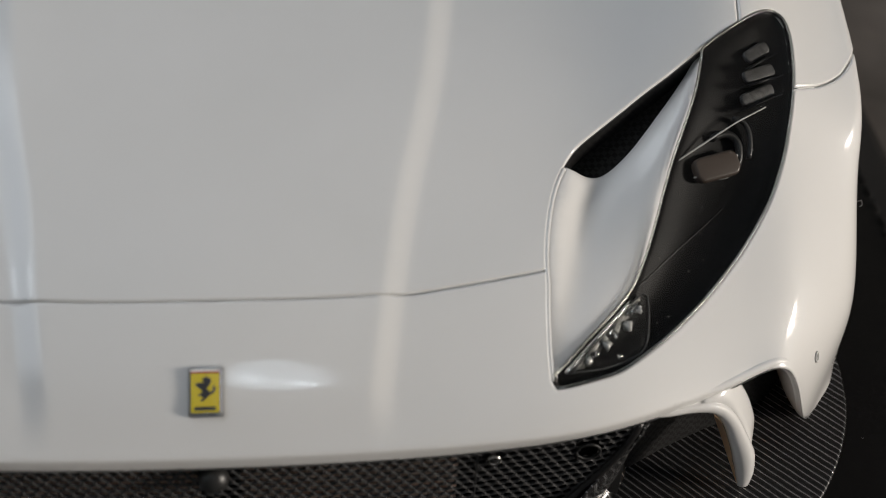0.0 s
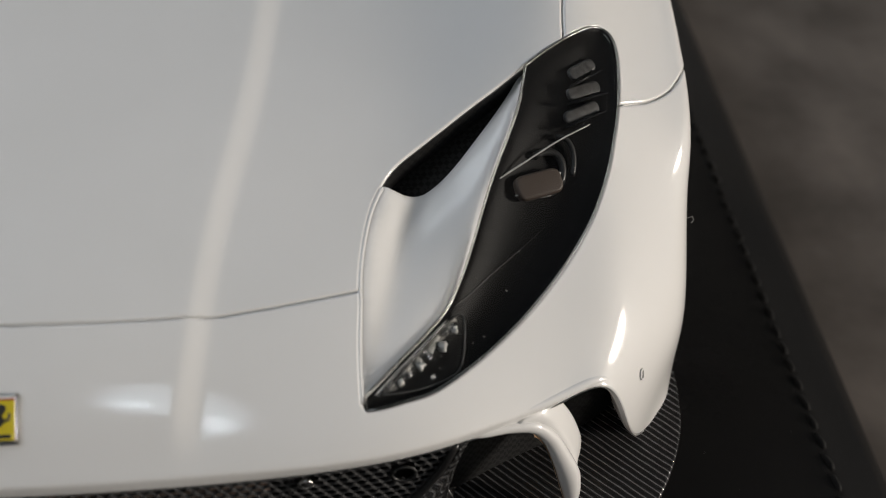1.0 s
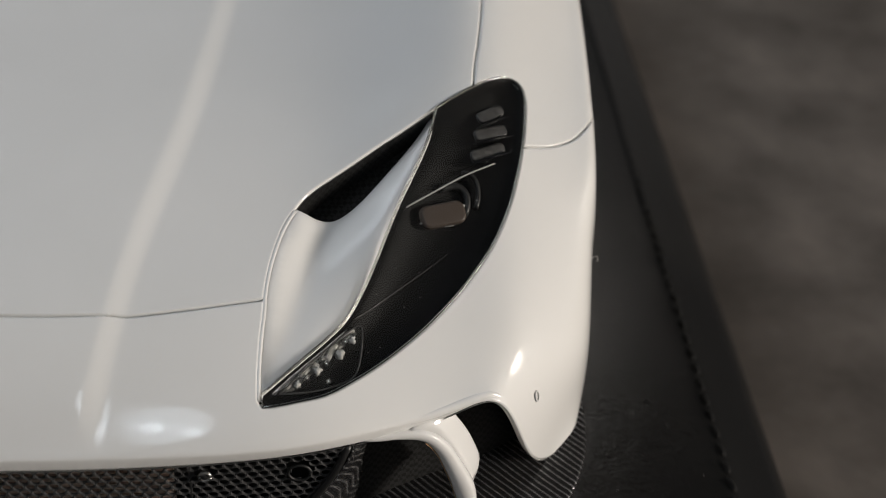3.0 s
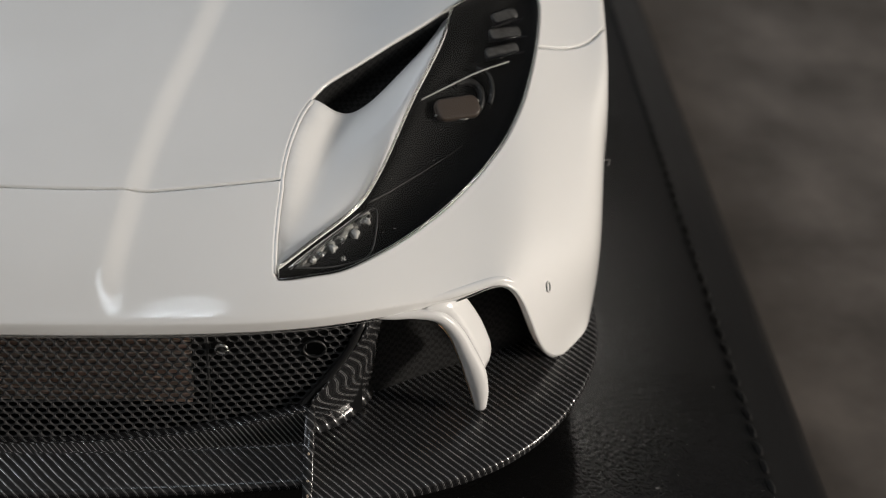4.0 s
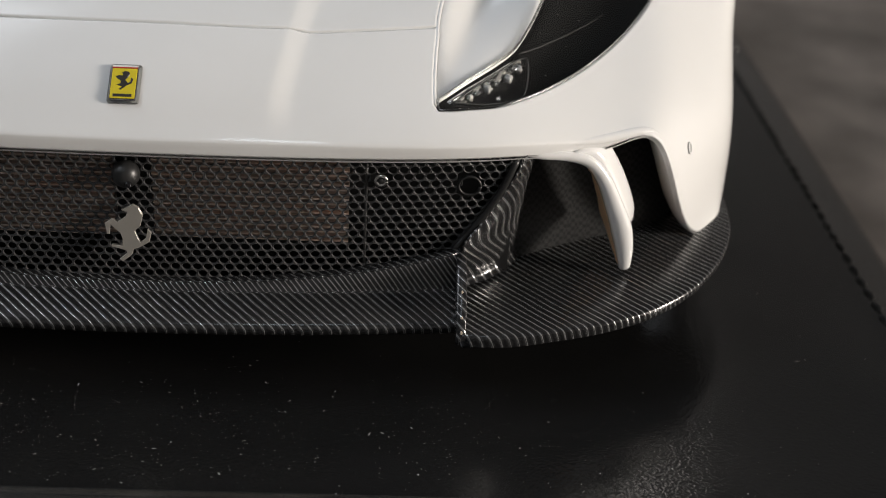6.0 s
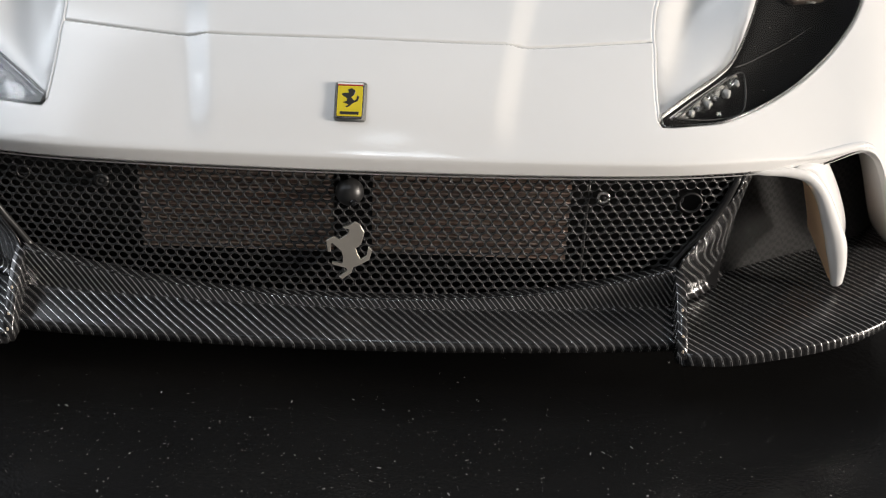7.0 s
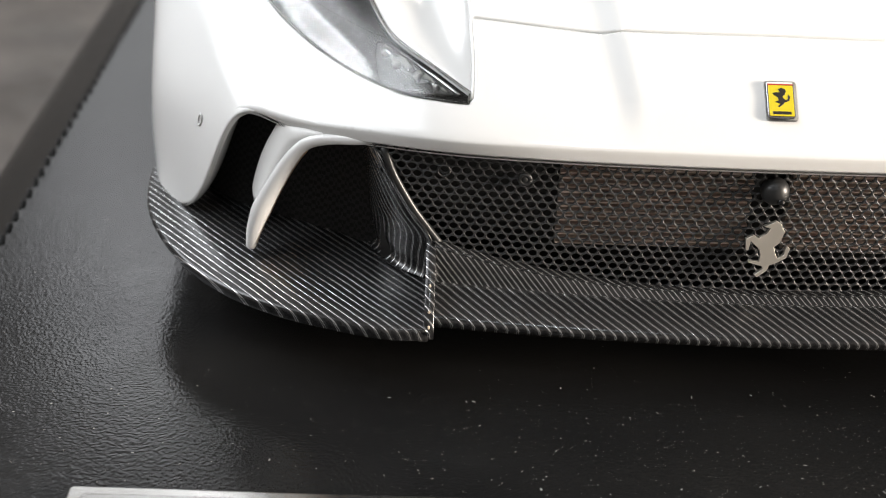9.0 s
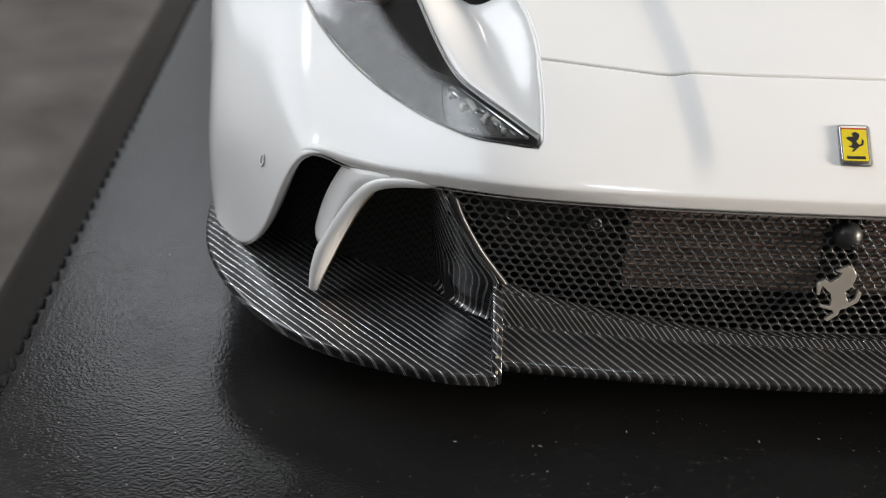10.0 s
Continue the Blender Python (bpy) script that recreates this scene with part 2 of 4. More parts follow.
CORNER = [(50.7, 16.9, 8.6), (52.1, 19.1, 14.7), (53.5, 22.8, 19.4), (54.4, 30.2, 25.2), (55.2, 39.8, 30.4), (57.0, 78, 35)]
SIDE = [(53.2, 20.0, 8.4), (54.2, 23, 11.0), (55.0, 27, 13.2), (55.6, 33, 15.5), (56.1, 40, 17.5), (57.4, 78, 19)]
SILL = [(54.0, 23, 7.4), (54.4, 25.5, 7.8), (54.8, 29, 8.2), (55.2, 34, 8.6), (55.6, 40, 9), (56.6, 78, 9)]
HALF = [CENTRE, CREASE, RIDGE, LAMP, ARCH_IN, ARCH_OUT, FANG, CORNER, SIDE, SILL]
CAGE = np.array([[(-x, y, z) for x, y, z in c] for c in HALF[:0:-1]] + HALF, float)  # mirrored about the centre line


def spline_matrix(n):
    """Second derivatives of a natural cubic spline through n evenly spaced values."""
    a, b = np.eye(n), np.zeros((n, n))
    for k in range(1, n - 1):
        a[k, k - 1:k + 2] = 1, 4, 1
        b[k, k - 1:k + 2] = 6, -12, 6
    return np.linalg.solve(a, b)


M_U, M_V = spline_matrix(CAGE.shape[1]), spline_matrix(CAGE.shape[0])


def weights(s, m):
    n = len(m)
    s = np.clip(np.asarray(s, float), 0, n - 1)
    k = np.minimum(s.astype(int), n - 2)
    t = s - k
    w = np.zeros((len(s), n))
    r = np.arange(len(s))
    w[r, k] += 1 - t
    w[r, k + 1] += t
    w += (((1 - t) ** 3 - (1 - t)) / 6)[:, None] * m[k] + ((t ** 3 - t) / 6)[:, None] * m[k + 1]
    return w


CREASE_WIDTH = 0.175


def crease_at(u):
    """Where each crease of the bonnet begins, as v."""
    return np.interp(u, [1.1, 2, 3, 4.2, 5], [0.84, 0.90, 0.94, 1.01, 1.04])


def body(u, v):
    """Points in mm of the body; u: 0 at the lip to 5 at the back, v: 0 on the centre line to 9 at the sill, negative on the other side."""
    u, v = np.asarray(u, float), np.asarray(v, float)
    p = np.einsum("ni,nj,jik->nk", weights(u, M_U), weights(v + 9, M_V), CAGE)
    # the middle of the bonnet stands a little proud of its flanks, along two soft creases
    s = np.clip((np.abs(v) - crease_at(u)) / CREASE_WIDTH, 0, 1)
    f = np.clip((u - 0.28) / 1.0, 0, 1)
    p[:, 2] += 0.40 * (1 - s * s * (3 - 2 * s)) * f * f * (3 - 2 * f)
    # the lip: a nearly upright band, then a tight bend into the nose
    a, b = u / 0.27, (np.clip(1.7 - u, 0, None) / 1.43) ** 2
    bend = -np.log(np.exp(-5 * a) + np.exp(-5 * b)) / 5
    p += np.outer(0.66 * np.clip(bend, 0, None) * np.clip(4.9 - np.abs(v), 0, 1), (0, -0.72, 0.69))
    # below the bend the band tucks in under the nose
    p += np.outer(np.clip(1 - u / 0.27, 0, 1) * np.clip(4.9 - np.abs(v), 0, 1), (0, 0.32, -0.10))
    return p


def body_normal(u, v):
    e = 1e-3
    u, v = np.clip(np.asarray(u, float), e, 5 - e), np.clip(np.asarray(v, float), e - 9, 9 - e)
    n = np.cross(body(u, v + e) - body(u, v - e), body(u + e, v) - body(u - e, v))
    return n / np.linalg.norm(n, axis=1)[:, None]




# ---- mesh helpers (all take millimetres) ----
def mesh(name, verts, faces, mat, smooth=True):
    me = bpy.data.meshes.new(name)
    me.from_pydata([[c * MM for c in v] for v in np.asarray(verts, float).tolist()], [], [list(f) for f in faces])
    me.materials.append(mat)
    if smooth:
        me.shade_smooth()
    me.update()
    return me


def thing(name, label, category, place=(0, 0, 0), **more):
    ob = new(name)
    ob.empty_display_size = 0.01
    ob.location = [c * MM for c in place]
    return tagged(ob, label, category, **more)


def part(name, me, parent, label=""):
    """One mesh under a thing or a part; the mesh is in world millimetres, or local ones where the parent stands elsewhere."""
    ob = new(name, me)
    ob.parent = parent
    return tagged(ob, label) if label else ob


def fix_normals(me):
    bm = bmesh.new()
    bm.from_mesh(me)
    bmesh.ops.remove_doubles(bm, verts=bm.verts, dist=1e-7)
    bmesh.ops.recalc_face_normals(bm, faces=bm.faces)
    bm.to_mesh(me)
    bm.free()
    return me


def curve_through(points, n):
    """n points evenly spaced along a smooth line through the given ones."""
    p = np.asarray(points, float)
    d = np.concatenate([[0], np.cumsum(np.sqrt(np.maximum(np.linalg.norm(np.diff(p, axis=0), axis=1), 1e-9)))])
    m = np.zeros_like(p)
    m[1:-1] = (p[2:] - p[:-2]) / (d[2:] - d[:-2])[:, None]
    m[0], m[-1] = (p[1] - p[0]) / (d[1] - d[0]), (p[-1] - p[-2]) / (d[-1] - d[-2])
    fine = []
    for k in range(len(p) - 1):
        h = d[k + 1] - d[k]
        t = np.linspace(0, 1, 24, endpoint=False)[:, None]
        fine.append((2 * t ** 3 - 3 * t ** 2 + 1) * p[k] + (t ** 3 - 2 * t ** 2 + t) * h * m[k] + (3 * t ** 2 - 2 * t ** 3) * p[k + 1] + (t ** 3 - t ** 2) * h * m[k + 1])
    fine = np.concatenate(fine + [p[-1:]])
    s = np.concatenate([[0], np.cumsum(np.linalg.norm(np.diff(fine, axis=0), axis=1))])
    at = np.linspace(0, s[-1], n)
    return np.stack([np.interp(at, s, fine[:, k]) for k in range(p.shape[1])], 1)


def loft(sections, closed=False, caps=False):
    """Quads between equal-length sections; closed joins each section to a ring."""
    s = np.asarray(sections, float)
    k, n = s.shape[:2]
    faces = []
    for i in range(k - 1):
        for j in range(n if closed else n - 1):
            a, b = i * n + j, i * n + (j + 1) % n
            faces.append((a, b, b + n, a + n))
    if caps:
        faces += [tuple(range(n - 1, -1, -1)), tuple(range((k - 1) * n, k * n))]
    return s.reshape(-1, 3), faces


def tube(points, radius, sides=8, taper=None):
    p = np.asarray(points, float)
    t = np.gradient(p, axis=0)
    t /= np.linalg.norm(t, axis=1)[:, None] + 1e-12
    ref = np.array([0.13, 0.21, 0.97])
    a = np.cross(t, ref)
    a /= np.linalg.norm(a, axis=1)[:, None]
    b = np.cross(t, a)
    r = np.full(len(p), radius) if taper is None else radius * np.asarray(taper)
    rings = [[p[i] + r[i] * (math.cos(q) * a[i] + math.sin(q) * b[i]) for q in np.linspace(0, 2 * math.pi, sides, endpoint=False)] for i in range(len(p))]
    return loft(rings, True, True)


def slab(outline, z0, z1, bevel=0.0, steps=3):
    """A plate with a plan outline, its edges rounded by bevel; z0 and z1 may be functions of (x, y)."""
    o = np.asarray(outline, float)
    c = o.mean(0)
    f0 = z0 if callable(z0) else (lambda x, y: z0)
    f1 = z1 if callable(z1) else (lambda x, y: z1)
    e = np.roll(o, -1, 0) - np.roll(o, 1, 0)
    nrm = np.stack([e[:, 1], -e[:, 0]], 1) / (np.linalg.norm(e, axis=1)[:, None] + 1e-9)
    if np.sum(nrm * (o - c)) < 0:
        nrm = -nrm
    rings = []
    for k in range(steps + 1):
        q = math.pi / 2 * k / steps
        rings.append([(x, y, f0(x, y) + bevel * (1 - math.cos(q))) for x, y in o - nrm * bevel * (1 - math.sin(q))])
    for k in range(steps + 1):
        q = math.pi / 2 * k / steps
        rings.append([(x, y, f1(x, y) - bevel * (1 - math.sin(q))) for x, y in o - nrm * bevel * (1 - math.cos(q))])
    v, f = loft(rings, True, True)
    return v, f


def round_rect(w, h, r, cx=0.0, cy=0.0, n=4):
    return [(cx + sx * (w / 2 - r) + r * math.cos(radians(a0 + 90 * k / n)), cy + sy * (h / 2 - r) + r * math.sin(radians(a0 + 90 * k / n)))
            for sx, sy, a0 in ((1, 1, 0), (-1, 1, 90), (-1, -1, 180), (1, -1, 270)) for k in range(n + 1)]


def box_verts(x0, x1, y0, y1, z0, z1):
    v = [(x, y, z) for z in (z0, z1) for y in (y0, y1) for x in (x0, x1)]
    return v, [(0, 2, 3, 1), (4, 5, 7, 6), (0, 1, 5, 4), (2, 6, 7, 3), (0, 4, 6, 2), (1, 3, 7, 5)]


def rounded_box(size, bevel, steps=2):
    bm = bmesh.new()
    bmesh.ops.create_cube(bm, size=1.0)
    bmesh.ops.scale(bm, vec=[s * MM for s in size], verts=bm.verts)
    bmesh.ops.bevel(bm, geom=bm.edges[:], offset=bevel * MM, segments=steps, affect="EDGES", profile=0.5)
    return bm


def bm_mesh(name, bm, mat, m=None, smooth=True):
    if m is not None:
        bmesh.ops.transform(bm, matrix=m, verts=bm.verts)
    me = bpy.data.meshes.new(name)
    bm.to_mesh(me)
    bm.free()
    me.materials.append(mat)
    if smooth:
        me.shade_smooth()
    return me


def ball_bm(radius, seg=16, rings=10):
    bm = bmesh.new()
    bmesh.ops.create_uvsphere(bm, u_segments=seg, v_segments=rings, radius=radius * MM)
    return bm


# ---- panels cut from the body surface ----
def metric(uv):
    u, v, e = uv[:, 0], uv[:, 1], 0.02
    a = np.linalg.norm(body(np.minimum(u + e, 5), v) - body(np.maximum(u - e, 0), v), axis=1) / (np.minimum(u + e, 5) - np.maximum(u - e, 0))
    b = np.linalg.norm(body(u, v + e) - body(u, v - e), axis=1) / (2 * e)
    return np.stack([np.maximum(a, 1.0), np.maximum(b, 1.0)], 1)


def area2(o):
    return np.sum(o[:, 0] * np.roll(o[:, 1], -1) - np.roll(o[:, 0], -1) * o[:, 1])


def resample(o, step):
    """A closed (u, v) outline with corners kept and long sides split to about step mm."""
    out = []
    m = metric(o)
    for k in range(len(o)):
        a, b = o[k], o[(k + 1) % len(o)]
        n = max(1, math.ceil(np.linalg.norm((b - a) * m[k]) / step))
        out += [a + (b - a) * t / n for t in range(n)]
    return np.array(out)


def inset(o, d):
    """The outline moved inwards by d mm along the surface."""
    if area2(o) < 0:
        o = o[::-1]
    e = 1e-3
    u, v = np.clip(o[:, 0], e, 5 - e), o[:, 1]
    pu, pv = (body(u + e, v) - body(u - e, v)) / (2 * e), (body(u, v + e) - body(u, v - e)) / (2 * e)
    along = np.roll(o, -1, 0) - o
    t = along[:, :1] * pu + along[:, 1:] * pv
    t /= np.linalg.norm(t, axis=1)[:, None] + 1e-9
    n = np.cross(pu, pv)
    side = np.cross(n / (np.linalg.norm(n, axis=1)[:, None] + 1e-9), t)
    w = side + np.roll(side, 1, 0)
    w /= np.maximum(np.sum(w * w, 1), 0.7)[:, None] / 2
    a, b, c = np.sum(pu * pu, 1), np.sum(pu * pv, 1), np.sum(pv * pv, 1)
    p, q = np.sum(pu * w, 1), np.sum(pv * w, 1)
    det = a * c - b * b + 1e-9
    return o + d * np.stack([(c * p - b * q) / det, (a * q - b * p) / det], 1)


def inside(o, p):
    x, y = p[:, 0], p[:, 1]
    r = np.zeros(len(p), bool)
    for a, b in zip(o, np.roll(o, -1, 0)):
        c = (a[1] > y) != (b[1] > y)
        with np.errstate(divide="ignore", invalid="ignore"):
            r ^= c & (x < (b[0] - a[0]) * (y - a[1]) / (b[1] - a[1] + 1e-12) + a[0])
    return r


def lift(uv, depth=0.0):
    uv = np.asarray(uv, float)
    return body(uv[:, 0], uv[:, 1]) - body_normal(uv[:, 0], uv[:, 1]) * np.broadcast_to(depth, len(uv))[:, None]


def line_distance(uv, run):
    """How far, in mm, points of the surface lie from a line on it."""
    run = np.asarray(run, float)
    m = metric(run)
    dense = [run[-1:]]
    for k in range(len(run) - 1):
        n = max(1, int(np.linalg.norm((run[k + 1] - run[k]) * m[k]) / 0.25))
        dense.append(run[k] + (run[k + 1] - run[k]) * (np.arange(n) / n)[:, None])
    dense = np.concatenate(dense)
    q = body(dense[:, 0], dense[:, 1])
    uv = np.asarray(uv, float)
    p = body(uv[:, 0], uv[:, 1])
    best = np.empty(len(p))
    for k in range(0, len(p), 1500):
        c = p[k:k + 1500]
        best[k:k + 1500] = np.sqrt(np.maximum(np.sum(c * c, 1)[:, None] + np.sum(q * q, 1) - 2 * c @ q.T, 0)).min(1)
    return best


U_AT = np.linspace(0, 5, 101)
U_MM = np.concatenate([[0], np.cumsum(np.linalg.norm(np.diff(body(U_AT, np.full(101, 3.0)), axis=0), axis=1))])


def flat(uv):
    """(u, v) as a sheet in rough millimetres, and back."""
    return np.stack([np.interp(uv[:, 0], U_AT, U_MM), uv[:, 1] * 9.0], 1)


def unflat(q):
    return np.stack([np.interp(q[:, 0], U_MM, U_AT), q[:, 1] / 9.0], 1)


def panel_data(outline, step=1.2, gap=0.0, depth=0.0, skirt=1.0, rim=0.22, holes=(), folds=()):
    """A sheet of the body inside a (u, v) outline, with a rounded rim and turned-down edges. depth: how far it lies below the
    body, a number or a function of (u, v). folds: rows of extra (u, v) points along creases."""
    d_of = depth if callable(depth) else (lambda uv: np.full(len(uv), depth))
    o = resample(np.asarray(outline, float), min(step, 0.45))
    o = inset(o, gap)
    loops = [o]
    for h in holes:
        h = resample(np.asarray(h, float), 0.5)
        if area2(h) > 0:
            h = h[::-1]
        loops.append(h)
    m = metric(o).mean(0)
    lo, hi = o.min(0), o.max(0)
    nu, nv = max(2, int((hi[0] - lo[0]) * m[0] / step)), max(2, int((hi[1] - lo[1]) * m[1] / step))
    g = np.stack(np.meshgrid(np.linspace(lo[0], hi[0], nu + 1), np.linspace(lo[1], hi[1], nv + 1), indexing="ij"), -1).reshape(-1, 2)
    g[:, 0] += 0.013 * np.sin(g[:, 1] * 37)
    near = np.abs(np.abs(g[:, 1]) - crease_at(g[:, 0]) - CREASE_WIDTH / 2) < CREASE_WIDTH * 0.8
    g = g[inside(o, g) & ~(near & (g[:, 0] > 0.36))]
    rims = [np.concatenate([l, l[:1]]) for l in loops]
    far = np.min([line_distance(g, l) for l in rims], axis=0)
    keep = far > rim + 1.7 * step
    for h in loops[1:]:
        keep &= ~inside(h, g)
    rings = []
    for k, d in enumerate((rim, rim + 0.5 * step, rim + 1.15 * step)):
        r = inset(o, d)[::1 + (k > 0)]
        rings.append(r[inside(o, r) & (line_distance(r, rims[0]) > 0.93 * d)])
    rows = [fold[inside(o, fold)] for fold in folds]
    rows = [fold[line_distance(fold, rims[0]) > 0.12] for fold in rows if len(fold)]
    pts = np.concatenate(loops + rings + rows + [g[keep]])
    edges, base = [], 0
    for l in loops:
        edges += [(base + k, base + (k + 1) % len(l)) for k in range(len(l))]
        base += len(l)
    vs, _, fs, _, _, _ = delaunay_2d_cdt([Vector(q) for q in flat(pts)], edges, [], 4, 1e-6)
    uv = unflat(np.array([(q[0], q[1]) for q in vs]))
    d = d_of(uv)
    top = lift(uv, d)
    n = body_normal(uv[:, 0], uv[:, 1])
    shade = n
    if callable(depth):
        e, u, v = 2e-3, np.clip(uv[:, 0], 0.01, 4.99), uv[:, 1]
        at = [np.stack(q, 1) for q in ((u, v + e), (u, v - e), (u + e, v), (u - e, v))]
        at = [lift(q, d_of(q)) for q in at]
        shade = np.cross(at[0] - at[1], at[2] - at[3])
        shade /= np.linalg.norm(shade, axis=1)[:, None]
    faces = [tuple(reversed(f)) for f in fs]
    # free edges get a rounded, turned-down skirt
    count = {}
    for f in faces:
        for a, b in zip(f, f[1:] + f[:1]):
            count[(a, b)] = count.get((a, b), 0) + 1
    free = [(a, b) for (a, b) in count if (b, a) not in count]
    verts = top.tolist()
    border = sorted({k for e in free for k in e})
    rows = [{k: k for k in border}]
    top[border] -= n[border] * 0.07
    for k in border:
        verts[k] = top[k].tolist()
    for drop in (0.22, skirt):
        row = {}
        for k in border:
            row[k] = len(verts)
            verts.append((top[k] - n[k] * drop).tolist())
        rows.append(row)
    for r0, r1 in zip(rows, rows[1:]):
        faces += [(r0[b], r0[a], r1[a], r1[b]) for a, b in free]
    return verts, faces, shade, set(border)


def panel(outline, *args, **more):
    return panel_data(outline, *args, **more)[:2]


def panel_mesh(name, side, mat, outline, *args, ease=0, **more):
    """A panel as a mesh that is shaded by the true normals of the body, evened out over ease rounds."""
    v, f, n, border = panel_data(outline, *args, **more)
    me = mesh(name, *sided((v, f), side), mat)
    if ease:
        e = np.array([q.vertices for q in me.edges])
        e, border = e[(e < len(n)).all(1)], set()
        for _ in range(ease):
            total = n.copy()
            np.add.at(total, e[:, 0], n[e[:, 1]])
            np.add.at(total, e[:, 1], n[e[:, 0]])
            n = total / np.linalg.norm(total, axis=1)[:, None]
    normals = [tuple(q.vector) for q in me.vertex_normals]
    for k in range(len(n)):
        if k not in border:
            normals[k] = (n[k][0] * side, n[k][1], n[k][2])
    me.normals_split_custom_set_from_vertices(normals)
    return me


def eased(me, rounds):
    """Shades a sheet by vertex normals averaged over their neighbours."""
    n = np.array([q.vector for q in me.vertex_normals])
    e = np.array([q.vertices for q in me.edges])
    for _ in range(rounds):
        total = n.copy()
        np.add.at(total, e[:, 0], n[e[:, 1]])
        np.add.at(total, e[:, 1], n[e[:, 0]])
        n = total / np.linalg.norm(total, axis=1)[:, None]
    me.normals_split_custom_set_from_vertices([tuple(q) for q in n])
    return me


def flip(o):
    return [(u, -v) for u, v in o]


def mirrored(v):
    v = np.array(v, float)
    v[:, 0] *= -1
    return v


def sided(vf, side):
    """The mesh as it is (side 1), or mirrored to the other half (side -1)."""
    v, f = vf
    return (v, f) if side > 0 else (mirrored(v), [tuple(reversed(q)) for q in f])




# ---- the setting: tabletop and plain room ----
def sheet(name, verts, mat, label, category):
    ob = new(name, mesh(name, verts, [(0, 1, 2, 3)], mat, False))
    return tagged(ob, label, category, kind="structure")


BASE_DROP = 22.0  # height of the display base
v, f = box_verts(-1100, 1100, -800, 1500, -BASE_DROP - 40, -BASE_DROP)
tagged(new("tabletop", mesh("tabletop", v, f, STONE, False)), "mottled grey-brown stone tabletop under the display base", "tabletop", kind="structure")
for name, (x0, x1, y0, y1, z0, z1) in (("wall_north", (-1800, 1800, 1700, 1800, -62, 1700)), ("wall_south", (-1800, 1800, -1800, -1700, -62, 1700)),
                                       ("wall_east", (1700, 1800, -1700, 1700, -62, 1700)), ("wall_west", (-1800, -1700, -1700, 1700, -62, 1700)),
                                       ("ceiling", (-1800, 1800, -1800, 1800, 1700, 1800)), ("floor", (-1800, 1800, -1800, 1800, -162, -62))):
    v, f = box_verts(x0, x1, y0, y1, z0, z1)
    tagged(new(name, mesh(name, v, f, WALL, False)), "plain grey painted room surface", name.split("_")[0], kind="structure")

# ---- display base: leather-covered board with a sewn border and a metal plaque ----
base = thing("display_base", "black grained leather display base with sewn border, dusty", "display base", (0, 0, -BASE_DROP))


def base_outline(x, y0, y1, r, n=8):
    pts = []
    for cx, cy, a0 in ((x - r, y0 + r, -90), (x - r, y1 - r, 0), (-x + r, y1 - r, 90), (-x + r, y0 + r, 180)):
        pts += [(cx + r * math.cos(radians(a0 + 90 * k / n)), cy + r * math.sin(radians(a0 + 90 * k / n))) for k in range(n + 1)]
    return pts


# flat inside the seam; outside it the leather falls away to a rolled edge
rings = []
for w, z in ((77.9, -22), (78.2, -21.6), (78.2, -5.2), (77.95, -4.4), (77.3, -3.7), (76.0, -2.95), (73.8, -1.8), (72.2, -0.95), (71.2, -0.36), (70.8, -0.16), (70.5, -0.12), (70.2, -0.03), (69.8, 0), (69.3, 0)):
    rings.append([(x, y, z + BASE_DROP) for x, y in base_outline(w, -52 + 78.2 - w, 262 - 78.2 + w, 3.0)])
v, f = loft(rings, True, True)
part("board", mesh("board", v, f, LEATHER), base)
# sewn border: a shallow groove line of single stitches along each long side
stitch_v, stitch_f = tube(curve_through([(0, -0.78, -0.22), (0.04, -0.5, 0.05), (0, 0, 0.1), (-0.04, 0.5, 0.05), (0, 0.78, -0.22)], 9), 0.3, 7)
stitch_me = mesh("stitch", stitch_v, stitch_f, THREAD)
for x in (-70.6, 70.6):
    for k in range(72):
        ob = part("stitch", stitch_me, base)
        ob.location = (x * MM + random.uniform(-0.06, 0.06) * MM, (-40 + 2.45 * k + random.uniform(-0.1, 0.1)) * MM, (BASE_DROP - 0.1) * MM)
        ob.rotation_euler = (0, 0, random.uniform(-0.12, 0.12) + 0.1)
plaque = thing("plaque", "brushed silver metal plaque with a raised rim lying on black leather", "plaque")
v, f = slab(base_outline(54.4, -46, -12.9, 0.4, 2), 0.02, 0.8, 0.2, 3)
part("rim", mesh("rim", v, f, STEEL), plaque)
v, f = slab(base_outline(53.2, -44.8, -14.0, 0.3, 2), 0.5, 1.05, 0.12, 2)
part("face", mesh("face", v, f, STEEL), plaque)

# dust: pale specks and short fibres scattered on the leather
rng = np.random.default_rng(7)
verts, faces = [], []
for k in range(1700):
    x, y = (rng.normal(0, 26), -5 + rng.normal(0, 4.5)) if k < 1350 else (rng.uniform(-74, 74), rng.uniform(-40, 40))
    if y < -12.5 and abs(x) < 56:
        y = -12.3 + rng.uniform(0, 14)
    s = 0.014 + 0.042 * rng.random() ** 7
    a = rng.uniform(0, math.pi)
    l = s * (1 + 3.5 * rng.random() ** 8)
    c, q = math.cos(a), math.sin(a)
    b0 = len(verts)
    for dx, dy, dz in ((-l, -s, 0.01), (l, -s, 0.01), (l, s, 0.01), (-l, s, 0.01), (0, 0, 0.04)):
        verts.append((x + c * dx - q * dy, y + q * dx + c * dy, dz))
    faces += [(b0, b0 + 1, b0 + 4), (b0 + 1, b0 + 2, b0 + 4), (b0 + 2, b0 + 3, b0 + 4), (b0 + 3, b0, b0 + 4)]
